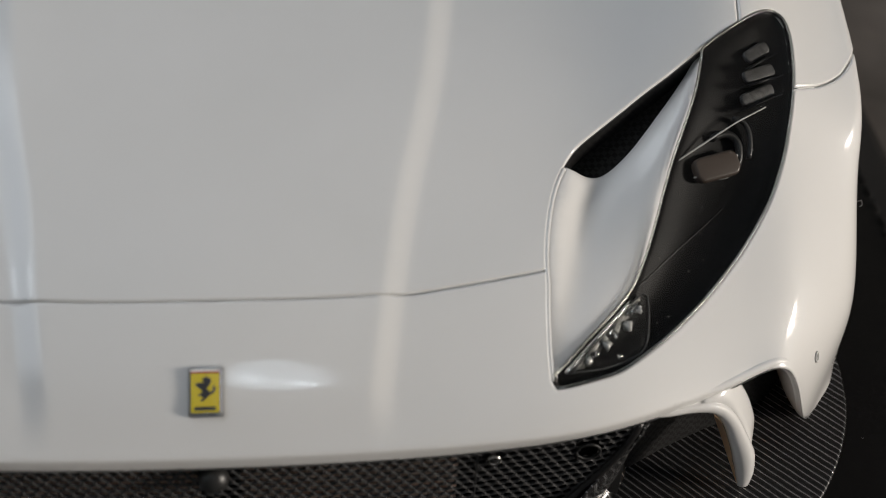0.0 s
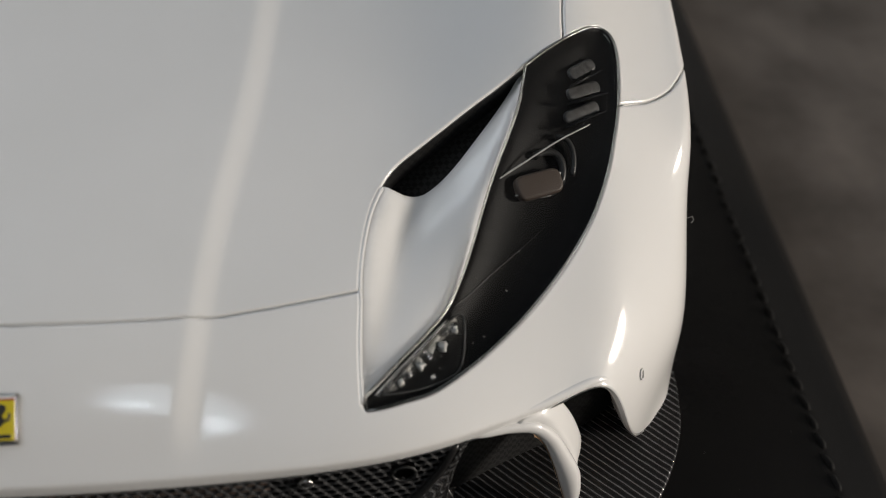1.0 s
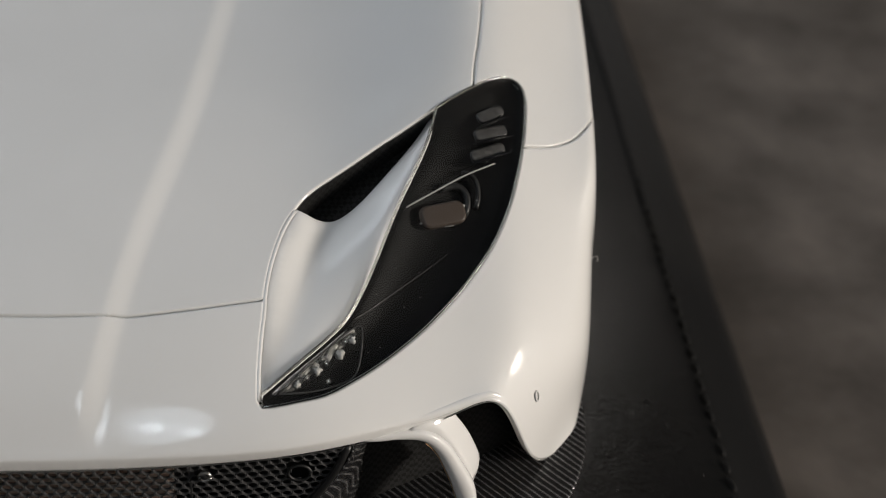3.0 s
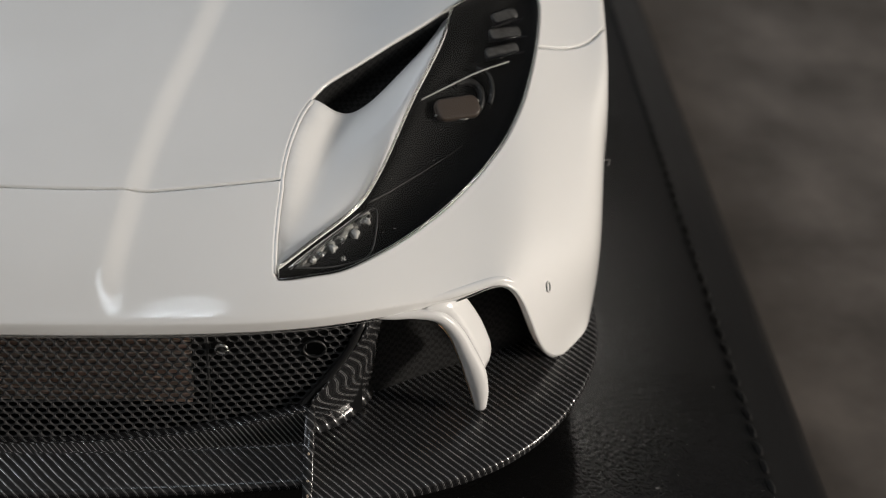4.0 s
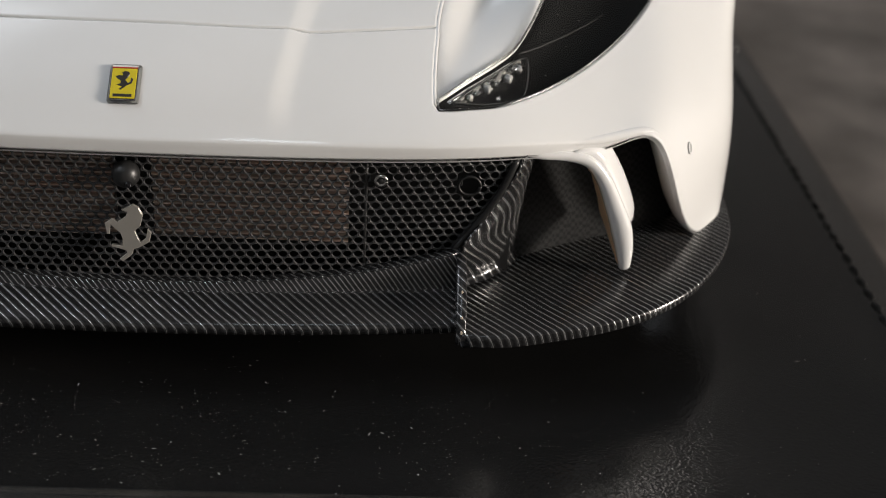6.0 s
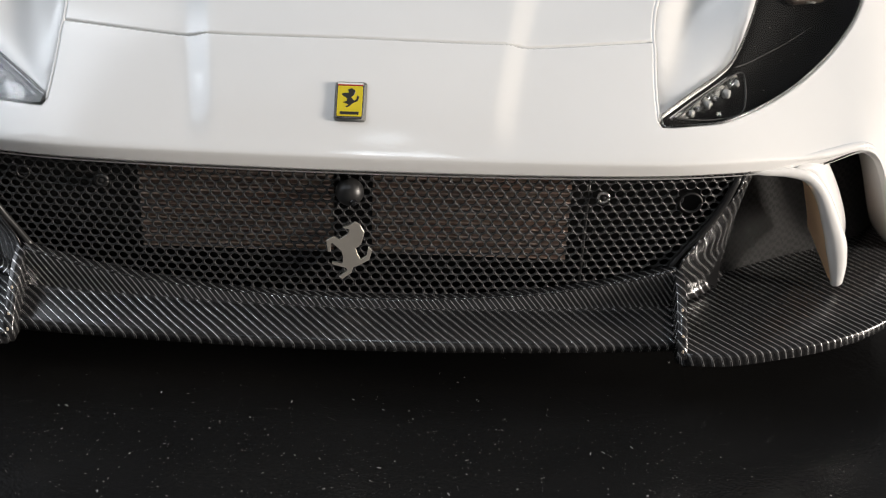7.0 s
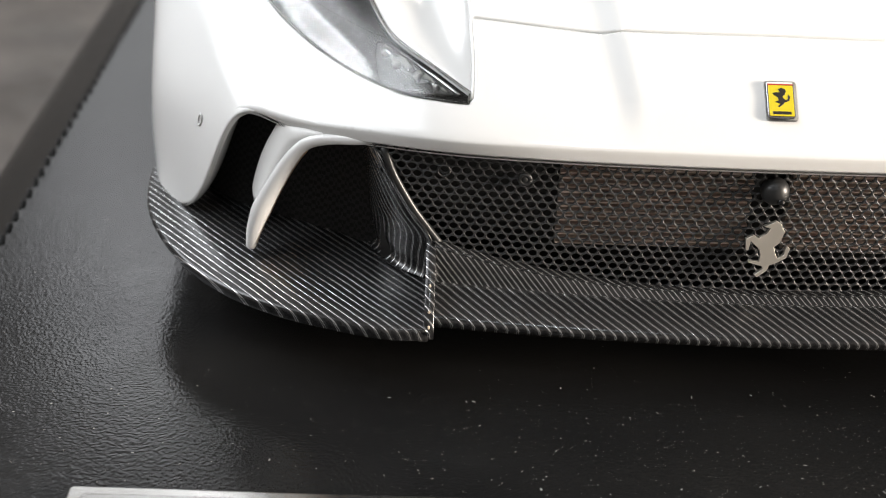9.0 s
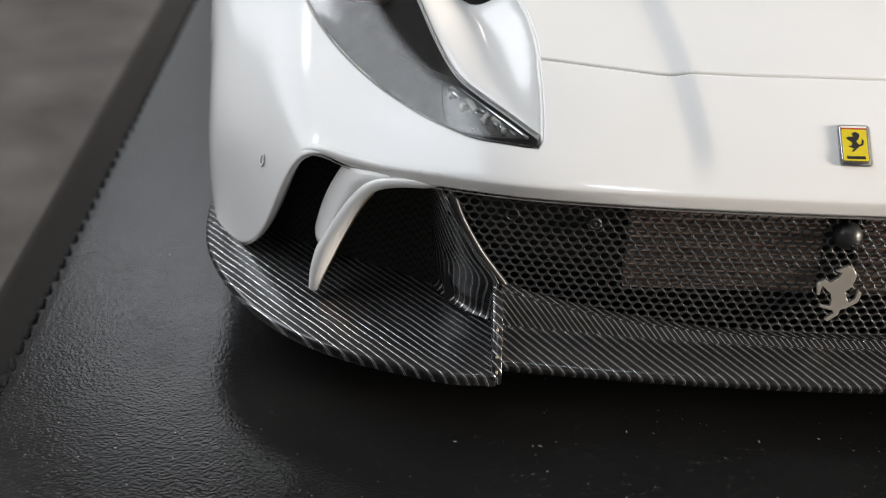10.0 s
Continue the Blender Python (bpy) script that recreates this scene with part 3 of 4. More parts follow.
tagged(new("dust_specks", mesh("dust_specks", verts, faces, DUST, False)), "pale dust specks scattered on the black leather", "dust", kind="stuff")


# fine dust on both lamp lenses and a wisp of lint caught on the wing edge
def scatter(name, spots, sizes, label):
    verts, faces = [], []
    for (p, n), s in zip(spots, sizes):
        a = np.cross(n, (0.3, 0.5, 0.8))
        a /= np.linalg.norm(a)
        b = np.cross(n, a)
        l = s * rng.uniform(1, 2.6)
        b0 = len(verts)
        verts += [p - a * l - b * s, p + a * l - b * s, p + a * l + b * s, p - a * l + b * s, p + n * s]
        faces += [(b0, b0 + 1, b0 + 4), (b0 + 1, b0 + 2, b0 + 4), (b0 + 2, b0 + 3, b0 + 4), (b0 + 3, b0, b0 + 4)]
    return tagged(new(name, mesh(name, verts, faces, DUST, False)), label, "dust", kind="stuff")


spots = []
for k in range(150):
    u, v = rng.uniform(1.2, 3.8), 0
    v = np.interp(u, [1.2, 2.0, 3.0, 3.8], [2.6, 3.5, 4.1, 4.5]) + rng.uniform(-0.5, 0.5)
    side = 1 if k % 2 else -1
    n = body_normal([u], [side * v])[0]
    spots.append((body([u], [side * v])[0] + n * 0.02, n))
scatter("lens_dust", spots, 0.012 + 0.03 * rng.random(150) ** 4, "tiny pale dust specks on the headlight lenses")
lint = tagged(new("lint_fibre", mesh("lint_fibre", *tube(curve_through([(54.4, 28.7, 22.9), (54.75, 28.6, 23.15), (54.9, 28.8, 23.0), (54.95, 28.5, 22.75), (54.75, 28.4, 22.6)], 14), 0.03, 5), DUST)), "pale wisp of lint stuck to the white wing", "lint")


# ---- the model car ----
car = thing("model_car", "pearl white scale model sports car with black carbon front splitter", "model car")

# outlines on the body surface, as (u, v)
LAMP_LOW = curve_through([(1.0, 1.985), (1.0, 2.08), (1.02, 2.25), (1.05, 2.53), (1.16, 2.82), (1.32, 3.13), (1.58, 3.51), (1.85, 3.84), (2.18, 4.22), (2.47, 4.54), (2.81, 4.79), (3.12, 4.89), (3.43, 4.945)], 46).tolist()
LAMP_TOP = curve_through([(3.43, 4.945), (3.65, 4.965), (3.83, 4.955), (3.90, 4.86), (3.905, 4.6), (3.855, 4.27), (3.80, 4.0)], 22).tolist()
LAMP_INNER_TOP = curve_through([(3.80, 4.0), (3.74, 3.74), (3.68, 3.52)], 7).tolist()
BLADE = curve_through([(3.68, 3.52), (3.46, 3.44), (3.24, 3.335), (2.96, 3.21), (2.66, 3.11), (2.35, 3.02), (2.06, 2.91), (1.80, 2.76), (1.62, 2.56), (1.46, 2.34), (1.31, 2.15), (1.15, 1.975)], 36).tolist()
RIDGE_LINE = curve_through([(1.08, 1.955), (1.33, 1.955), (1.62, 1.965), (1.91, 1.975), (2.03, 1.965)], 12).tolist()
RIDGE_UP = curve_through([(2.03, 1.965), (2.23, 1.955), (2.52, 1.945), (2.81, 1.955), (3.0, 2.005), (3.17, 2.11), (3.31, 2.35), (3.45, 2.74), (3.56, 3.14), (3.63, 3.37), (3.68, 3.52)], 34).tolist()
VENT_LOW = curve_through([(3.0, 2.02), (2.975, 2.13), (2.965, 2.25), (2.985, 2.40), (3.04, 2.54), (3.14, 2.73), (3.265, 2.91), (3.44, 3.15), (3.59, 3.37), (3.67, 3.5)], 26).tolist()
SEAM = curve_through([(2.0, 0), (2.0, 0.5), (2.0, 0.9), (2.0, 1.0)], 8).tolist() + curve_through([(2.0, 1.02), (2.012, 1.3), (2.03, 1.965)], 8).tolist()
WING_SEAM = curve_through([(3.80, 4.0), (3.92, 4.01), (4.05, 4.07), (4.3, 4.15), (5.0, 4.3)], 16).tolist()
FENDER_SEAM = curve_through([(3.43, 4.945), (3.53, 5.37), (3.67, 5.78), (3.85, 6.31), (4.0, 7.2), (4.05, 9.0)], 18).tolist()
SLOT = curve_through([(4.27, 1.42), (4.275, 1.5), (4.29, 1.75), (4.36, 2.1), (4.42, 2.12), (4.41, 1.75), (4.36, 1.5), (4.31, 1.40), (4.27, 1.42)], 26).tolist()[:-1]


def chain(*runs):
    """Runs joined to one outline, doubles at the joints dropped."""
    out = []
    for r in runs:
        for q in r:
            if not out or abs(out[-1][0] - q[0]) + abs(out[-1][1] - q[1]) > 1e-4:
                out.append(tuple(q))
    if abs(out[0][0] - out[-1][0]) + abs(out[0][1] - out[-1][1]) < 1e-4:
        out.pop()
    return out


GAP = 0.10
run = np.linspace(0.36, 4.98, 180)
FOLDS = [np.stack([run, side * (crease_at(run) + CREASE_WIDTH * w)], 1) for side in (1, -1) for w in (-0.1, 0.05, 0.18, 0.31, 0.44, 0.56, 0.69, 0.82, 0.95, 1.1)]
run = np.linspace(-4.7, 4.7, 230)
LIP_FOLDS = [np.stack([np.full(230, u), run], 1) for u in (0.10, 0.19, 0.245, 0.27, 0.295, 0.34)]
right = chain(SEAM, RIDGE_UP, LAMP_INNER_TOP[::-1], WING_SEAM)
bonnet = part("bonnet", panel_mesh("bonnet", 1, PAINT, chain(right, flip(right)[::-1]), 0.75, GAP, holes=(SLOT, flip(SLOT)), folds=FOLDS), car, "pearl white bonnet with two soft creases")

half = chain([(0.0, k * 0.1) for k in range(91)], FENDER_SEAM[::-1], LAMP_LOW[::-1], RIDGE_LINE, SEAM[::-1])
bumper = part("front_bumper", panel_mesh("front_bumper", 1, PAINT, chain(half, flip(half)[::-1]), 0.85, GAP * 0.8, skirt=0.5, folds=FOLDS + LIP_FOLDS), car, "pearl white nose and bumper skin")

for side in (1, -1):
    o = chain(LAMP_TOP, WING_SEAM, [(5.0, 4.3), (5.0, 9.0)], FENDER_SEAM[::-1])
    fender = part("fender", panel_mesh("fender", side, PAINT, o, 1.5, GAP), car, "pearl white front wing")

# painted groove bottoms under the panel joints
for name, run, both in (("bonnet_joint", SEAM, True), ("wing_joint", WING_SEAM, False), ("fender_joint", FENDER_SEAM, False)):
    line = flip(SEAM)[::-1] + SEAM if both else curve_through(run, 60)[2:]
    for side in (1,) if both else (1, -1):
        q = np.array(line)
        t = np.gradient(q, axis=0) * metric(q)
        t /= np.linalg.norm(t, axis=1)[:, None] + 1e-9
        n = np.stack([-t[:, 1], t[:, 0]], 1) / metric(q)
        rows = [lift(q + n * w, 0.34) for w in (-0.7, 0.0, 0.7)]
        part(name, mesh(name, *sided(loft(rows), side), PAINT), car)

# the lip is rolled under all along the lower edge of the nose
vv = np.linspace(-8.6, 8.6, 240)
edge = body(np.full(len(vv), 0.0), vv)
inward = np.array([0.0, 1.0, 0.0])
rows = [edge + inward * a + np.array([0, 0, -1.0]) * b for a, b in ((0.03, 0.05), (0.18, 0.24), (0.45, 0.36), (0.9, 0.40), (2.6, 0.30), (6.5, 0.2))]
part("rolled_lip", mesh("rolled_lip", *loft(rows), PAINT), bumper)

# thick returned edge of the wheel-side arches
vv = np.linspace(4.35, 6.9, 90)
edge = body(np.zeros(90), vv)
t = np.gradient(edge, axis=0)
n = np.stack([t[:, 2], np.zeros(90), -t[:, 0]], 1)
n /= np.linalg.norm(n, axis=1)[:, None] + 1e-9
rows = [edge + n * a + inward * b for a, b in ((0.0, 0.06), (0.16, 0.14), (0.38, 0.5), (0.62, 1.3), (0.85, 2.6), (0.95, 4.6))]
for side in (1, -1):
    part("arch_return", mesh("arch_return", *sided(loft(rows), side), PAINT), bumper, "thick white returned edge of the side intake")

# soft rolled bead along the upper edge of the side intake
vv = np.linspace(3.2, 5.35, 60)
run = lift(np.stack([0.20 + 0.16 * np.sin((vv - 3.2) / 2.15 * math.pi), vv], 1), 0.36)
for side in (1, -1):
    part("arch_bead", mesh("arch_bead", *sided(tube(run, 0.46, 14, np.sin((vv - 3.2) / 2.15 * math.pi) ** 0.35 * 0.98 + 0.02), side), PAINT), bumper)

# two thin upright blades that grow out of the lip and drop to the splitter
SPINE = curve_through([(31.0, 7.9, 20.7), (33.6, 8.05, 20.2), (36.2, 8.75, 19.85), (38.2, 9.2, 19.2), (39.6, 9.45, 17.6), (40.75, 9.5, 15.4), (41.85, 9.5, 12.9), (42.45, 9.45, 10.8), (42.75, 9.4, 8.95)], 44)
WIDE = np.interp(np.linspace(0, 1, 44), [0, 0.25, 0.42, 0.55, 0.72, 0.80, 0.92, 1.0], [0.28, 0.42, 0.54, 0.68, 0.88, 1.0, 0.82, 0.56])
way = np.gradient(SPINE, axis=0)
way /= np.linalg.norm(way, axis=1)[:, None]
across = np.cross(way, (0, 1.0, 0))
across *= np.sign(across[:, :1] + 0.3 * across[:, 2:]) / np.linalg.norm(across, axis=1)[:, None]


def blade(out, slim):
    """Spine and half width of a blade whose foot stands further out and slimmer by the given amounts."""
    low = np.clip((17.5 - SPINE[:, 2]) / 8.5, 0, 1)
    return SPINE + np.outer(low * out, (1.0, 0, 0)), WIDE * (1 - slim * low)


def blade_rows(spine, wide):
    """Rounded sections along the spine, closed at the foot."""
    rows = []
    for p, a, w in zip(spine, across, wide):
        rows.append([p + a * w * math.cos(q) + np.array([0, 1.0, 0]) * (0.75 if math.sin(q) < 0 else 1.5) * w * math.sin(q) for q in np.linspace(0, 2 * math.pi, 14, endpoint=False)])
    tip = rows[-1]
    c = np.mean(tip, axis=0)
    rows.append([c + (q - c) * 0.75 + np.array([0, 0, -0.2]) for q in tip])
    rows.append([c + (q - c) * 0.3 + np.array([0, 0, -0.32]) for q in tip])
    return rows


# the outer web: a thin face that sweeps back from the spine and ends in a step
OUTER = curve_through([(37.0, 9.3, 20.3), (39.2, 10.6, 20.5), (40.5, 11.3, 20.2), (41.5, 11.8, 18.6), (42.4, 12.1, 16.6), (43.0, 12.2, 14.7), (43.35, 12.1, 13.1), (43.1, 11.2, 12.5)], 22)


def web_rows(out, high):
    """The web's sections; its upper outer edge is moved by the given amounts."""
    web = []
    for k in range(22):
        top = np.clip((OUTER[k, 2] - 13.0) / 6.5, 0.15, 1) * min(1, k / 6)
        a, b = SPINE[13 + k] + across[13 + k] * WIDE[13 + k] * 0.35 + np.array([0, -0.12, 0]), OUTER[k] + np.array([out * top, 0, high * top])
        m = (a + b) / 2 + np.array([0.05, -0.12, 0.08])
        web.append([a, m, b, b + np.array([0.1, 0.22, -0.02]), b + np.array([0.0, 0.5, -0.1]), m + np.array([-0.1, 0.65, -0.2]), a + np.array([0, 0.6, -0.1])])
    return web


for side in (1, -1):
    spine, wide = blade(-0.25, 0.05) if side > 0 else blade(0.6, 0.22)
    part("upright_blade", mesh("upright_blade", *sided(loft(blade_rows(spine, wide), True, True), side), PAINT), bumper, "slim white blade between lip and splitter")
    part("blade_web", mesh("blade_web", *sided(loft(web_rows(-0.85, 0.3) if side > 0 else web_rows(0.0, 0.0), True, True), side), PAINT), bumper, "thin white face of the blade ending in a step")
    # bare inner face of the blade
    face = [[p - a * w * 1.04 + np.array([-0.1 * d, d, 0.0]) for d in np.linspace(-0.3, deep, 5)] for p, a, w, deep in zip(spine[18:43], across[18:43], wide[18:43], np.interp(np.arange(18, 43), [16, 25, 35, 42], [1.8, 3.4, 4.4, 0.5]))]
    part("blade_back", mesh("blade_back", *sided(loft(face), side), TAN), bumper, "bare tan inner face of the blade")
    # small moulded dimple
    c, n = body([0.81], [5.84])[0], body_normal([0.81], [5.84])[0]
    a = np.cross(n, (0, 0, 1.0))
    a /= np.linalg.norm(a)
    b = np.cross(n, a)
    ring = [c + n * 0.06 + a * 0.24 * math.cos(q) + b * 0.5 * math.sin(q) for q in np.linspace(0, 2 * math.pi, 20)]
    part("pin_mark", mesh("pin_mark", *sided(tube(ring, 0.09, 6), side), PAINT), bumper)

# slots in the bonnet: dark carbon bottoms
for side in (1, -1):
    v, f = panel(SLOT, 0.8, -0.3, depth=0.9, skirt=0.3)
    part("bonnet_slot", mesh("bonnet_slot", *sided((v, f), side), WEAVE), bonnet, "black carbon slot in the bonnet")


# ---- the scooped duct beside each lamp ----
def duct_depth(uv):
    r, b = line_distance(uv, RIDGE_LINE + RIDGE_UP), line_distance(uv, BLADE)
    s = r / (r + b + 1e-6)
    deep = np.interp(uv[:, 0], [1.05, 1.5, 2.0, 2.5, 3.0, 3.7], [0.15, 0.7, 1.3, 1.8, 2.2, 1.2])
    rise = np.clip(s / 0.38, 0, 1)
    h = np.where(s < 0.38, rise * rise * (3 - 2 * rise), 1 - (s - 0.38) / 0.62 * 0.92)
    return 0.12 + deep * h


k0 = min(range(len(RIDGE_UP)), key=lambda k: abs(RIDGE_UP[k][0] - 2.985) + abs(RIDGE_UP[k][1] - 2.0))
floor_o = chain(RIDGE_LINE, RIDGE_UP[:k0 + 1], VENT_LOW, BLADE)
vent_o = chain(VENT_LOW, RIDGE_UP[k0:][::-1])
for side in (1, -1):
    duct = part("lamp_duct", eased(mesh("lamp_duct", *sided(panel(floor_o, 0.4, -0.15, duct_depth, 0.9, 0.15), side), PAINT), 7), car, "white scooped air duct beside the headlight")
    part("duct_grille", mesh("duct_grille", *sided(panel(vent_o, 0.5, -0.35, 2.7, 0.2), side), WEAVE), duct, "fine black carbon grille in the duct mouth")
    part("ridge_bead", mesh("ridge_bead", *sided(tube(lift(np.array(chain(RIDGE_LINE, RIDGE_UP[:k0 + 1])), 0.19), 0.18, 8), side), PAINT), duct)
    row = np.array(RIDGE_UP[k0:])
    part("duct_roof", mesh("duct_roof", *sided(loft([lift(row, 0.3), lift(row, 1.4), lift(row, 2.9)]), side), WEAVE), duct)

# ---- headlights ----
lamp_o = chain(LAMP_LOW, LAMP_TOP, LAMP_INNER_TOP, BLADE)


def uv_at(u, v, depth):
    return lift(np.array([(u, v)]), depth)[0]


def uv_frame(u, v, depth, toward):
    """A pose in metres on the body at (u, v), its x axis toward another (u, v), its z axis out of the surface."""
    o, t = uv_at(u, v, depth), uv_at(*toward, depth)
    n = body_normal([u], [v])[0]
    x = t - o
    x -= n * np.dot(n, x)
    x /= np.linalg.norm(x)
    y = np.cross(n, x)
    return Matrix(((x[0], y[0], n[0], o[0] * MM), (x[1], y[1], n[1], o[1] * MM), (x[2], y[2], n[2], o[2] * MM), (0, 0, 0, 1)))


def side_mesh(me, side):
    if side < 0:
        me.transform(Matrix.Diagonal((-1, 1, 1, 1)))
        me.flip_normals()
    return me


def lamp_bowl(uv):
    e = line_distance(uv, lamp_o + lamp_o[:1])
    return 0.35 + 1.5 * (1 - np.exp(-e / 1.8))


def lens_bulge(uv):
    """The lens swells over the lamp, most along its outer sweep."""
    e = line_distance(uv, lamp_o + lamp_o[:1])
    return -0.26 * (1 - np.exp(-(e / 2.2) ** 2))


for side in (1, -1):
    lamp = part("headlight", eased(mesh("lamp_bowl", *sided(panel(lamp_o, 0.55, 0.03, lamp_bowl, 0.6, 0.12), side), BOWL), 6), car, "gloss black swept headlight under a clear lens")
    lens = part("lens", panel_mesh("lens", side, LENS, lamp_o, 0.6, 0.1, lens_bulge, 0.35, 0.12, ease=6), lamp, "clear plastic headlight lens")
    lens.visible_shadow = False
    loop = np.array(lamp_o + lamp_o[:1])
    swell = np.convolve(rng.random(len(loop) + 4), np.ones(5) / 5, "valid")
    part("lens_gasket", mesh("lens_gasket", *sided(tube(lift(loop, 0.07), 0.12, 8, 0.55 + 0.9 * swell), side), EDGE), lamp, "thin uneven clear rim of glue round the lens")
    for u, v, tu, tv, l in ((3.68, 4.38, 3.75, 4.65, 3.1), (3.53, 4.40, 3.59, 4.70, 3.5), (3.345, 4.36, 3.42, 4.68, 3.6)):
        me = mesh("led_strip", *slab(round_rect(l, 1.15, 0.5, 0, 0, 6), 0, 0.4, 0.18, 3), LED)
        me.transform(uv_frame(u, v, 1.35, (tu, tv)))
        part("led_strip", side_mesh(me, side), lamp, "pale rounded running light strip")
        bm = rounded_box((l + 0.8, 0.18, 0.9), 0.08, 1)
        part("led_fin", side_mesh(bm_mesh("led_fin", bm, GLOSS_BLACK, uv_frame(u - 0.075, v + 0.02, 0.9, (tu - 0.075, tv + 0.02))), side), lamp)
    me = mesh("projector", *slab(round_rect(4.2, 2.1, 0.75, 0, 0, 5), 0, 0.8, 0.3, 4), SMOKED)
    me.transform(uv_frame(2.78, 3.74, 1.4, (2.79, 4.03)))
    part("projector", side_mesh(me, side), lamp, "smoked brown projector lens")
    # glints on the projector are modelled as pale plastic chips
    for du, dv, l, w in ((0.035, 0.255, 0.75, 0.22), (-0.055, -0.235, 0.45, 0.13), (-0.115, 0.10, 0.9, 0.1)):
        bm = rounded_box((l, w, 0.3), 0.06, 1)
        part("projector_glint", side_mesh(bm_mesh("projector_glint", bm, GREY_CLEAR, uv_frame(2.78 + du, 3.74 + dv, 0.95, (2.78 + du + 0.16 * (dv > 0.2), 3.74 + dv + 0.05))), side), lamp, "small pale chip in place of a glint on the projector")
    ring = [uv_at(2.85 + 0.20 * math.sin(q), 3.80 + 0.28 * math.cos(q), 1.3) for q in np.linspace(-0.5, 2.0, 14)]
    part("projector_shroud", mesh("projector_shroud", *sided(tube(ring, 0.32, 8), side), SATIN_BLACK), lamp)
    ring = [uv_at(2.90 + 0.26 * math.sin(q), 3.92 + 0.32 * math.cos(q), 1.1) for q in np.linspace(-0.4, 1.5, 14)]
    part("shroud_step", mesh("shroud_step", *sided(tube(ring, 0.22, 8), side), SATIN_BLACK), lamp)
    bar = curve_through([uv_at(2.90, 3.27, 0.9), uv_at(3.0, 3.57, 0.8), uv_at(3.12, 3.97, 0.8), uv_at(3.23, 4.5, 0.9)], 16)
    part("divider", mesh("divider", *sided(tube(bar, 0.08, 6), side), GREY_CLEAR), lamp)
    run = curve_through([(1.80, 2.84), (1.92, 3.05), (2.08, 3.30), (2.26, 3.60), (2.42, 3.88)], 22)
    crease = np.array([uv_at(u, v, lamp_bowl(np.array([(u, v)]))[0] - 0.05) for u, v in run])
    part("bowl_crease", mesh("bowl_crease", *sided(tube(crease, 0.06, 6, np.linspace(1.0, 0.25, 22)), side), LED), lamp)
    # turn signal in the pointed tip: clear cover, chrome strip and small bulbs
    strip = curve_through([uv_at(1.14, 2.07, 0.55), uv_at(1.32, 2.26, 0.7), uv_at(1.50, 2.50, 0.8), uv_at(1.70, 2.78, 0.8)], 14)
    part("chrome_strip", mesh("chrome_strip", *sided(tube(strip, 0.2, 8), side), CHROME), lamp, "chrome strip along the turn signal")
    loop = [(1.14, 2.12), (1.12, 2.45), (1.17, 2.75), (1.24, 2.86), (1.45, 2.92), (1.70, 2.93), (1.72, 2.86), (1.55, 2.60), (1.36, 2.35)]
    loop = curve_through(loop + loop[:1], 50)
    part("signal_edge", mesh("signal_edge", *sided(tube(lift(loop, 0.45), 0.07, 6), side), LED), lamp)
    cover = part("signal_cover", mesh("signal_cover", *sided(panel(loop[:-1], 0.5, 0.0, 0.55, 0.2), side), EDGE), lamp, "clear turn signal cover")
    cover.visible_shadow = False
    band = [(1.17, 2.13), (1.40, 2.40), (1.72, 2.85), (1.66, 2.89), (1.50, 2.68), (1.34, 2.46), (1.16, 2.23)]
    part("reflector_band", mesh("reflector_band", *sided(panel(band, 0.4, 0.0, 0.72, 0.15), side), HAZY), lamp, "hazy grey strip beside the bulbs")
    bm = rounded_box((1.15, 0.42, 0.3), 0.12, 2)
    part("reflector_tip", side_mesh(bm_mesh("reflector_tip", bm, CHROME, uv_frame(1.62, 2.80, 0.6, (1.72, 2.92))), side), lamp, "bright chip at the end of the strip")
    for k in range(9):
        u, v = 1.22 + 0.055 * k, 2.20 + 0.075 * k
        bm = rounded_box((0.62 + 0.32 * (k % 3), 0.38 + 0.16 * (k % 2), 0.34), 0.12, 2)
        part("reflector_facet", side_mesh(bm_mesh("reflector_facet", bm, (GREY_CLEAR, CHROME, GREY_CLEAR)[k % 3], uv_frame(u, v + 0.03 * (k % 2), 0.75, (u + 0.1 + 0.05 * (k % 2), v + 0.12))), side), lamp)
    for u, v, r in ((1.33, 2.47, 0.36), (1.47, 2.70, 0.38), (1.27, 2.36, 0.28), (1.60, 2.83, 0.30), (1.20, 2.58, 0.26), (1.22, 2.28, 0.3), (1.40, 2.56, 0.27)):
        bm = ball_bm(r, 10, 7)
        for q in bm.verts:
            q.co *= 1 + 0.35 * math.sin(7 * q.co.x / (r * MM) + 5 * q.co.y / (r * MM) + u * 9)
        o = uv_at(u, v, 0.65)
        part("signal_bulb", side_mesh(bm_mesh("signal_bulb", bm, CHROME if r < 0.3 else GREY_CLEAR, Matrix.Translation([q * MM for q in o])), side), lamp, "tiny clear bulb")


# ---- grille: honeycomb sheet bowed across the nose, radiators behind it ----
def grille_y(x):
    return 4.6 + 2.0 * (abs(x) / 28.0) ** 2


def grille_low(x):
    return 8.9 + 2.9 * (abs(x) / 27.5) ** 2.6


def grille_half(z):
    return float(np.interp(z, [9, 11.8, 14.7, 17.7, 20.4, 23], [26.0, 27.6, 29.8, 31.4, 32.1, 32.4]))


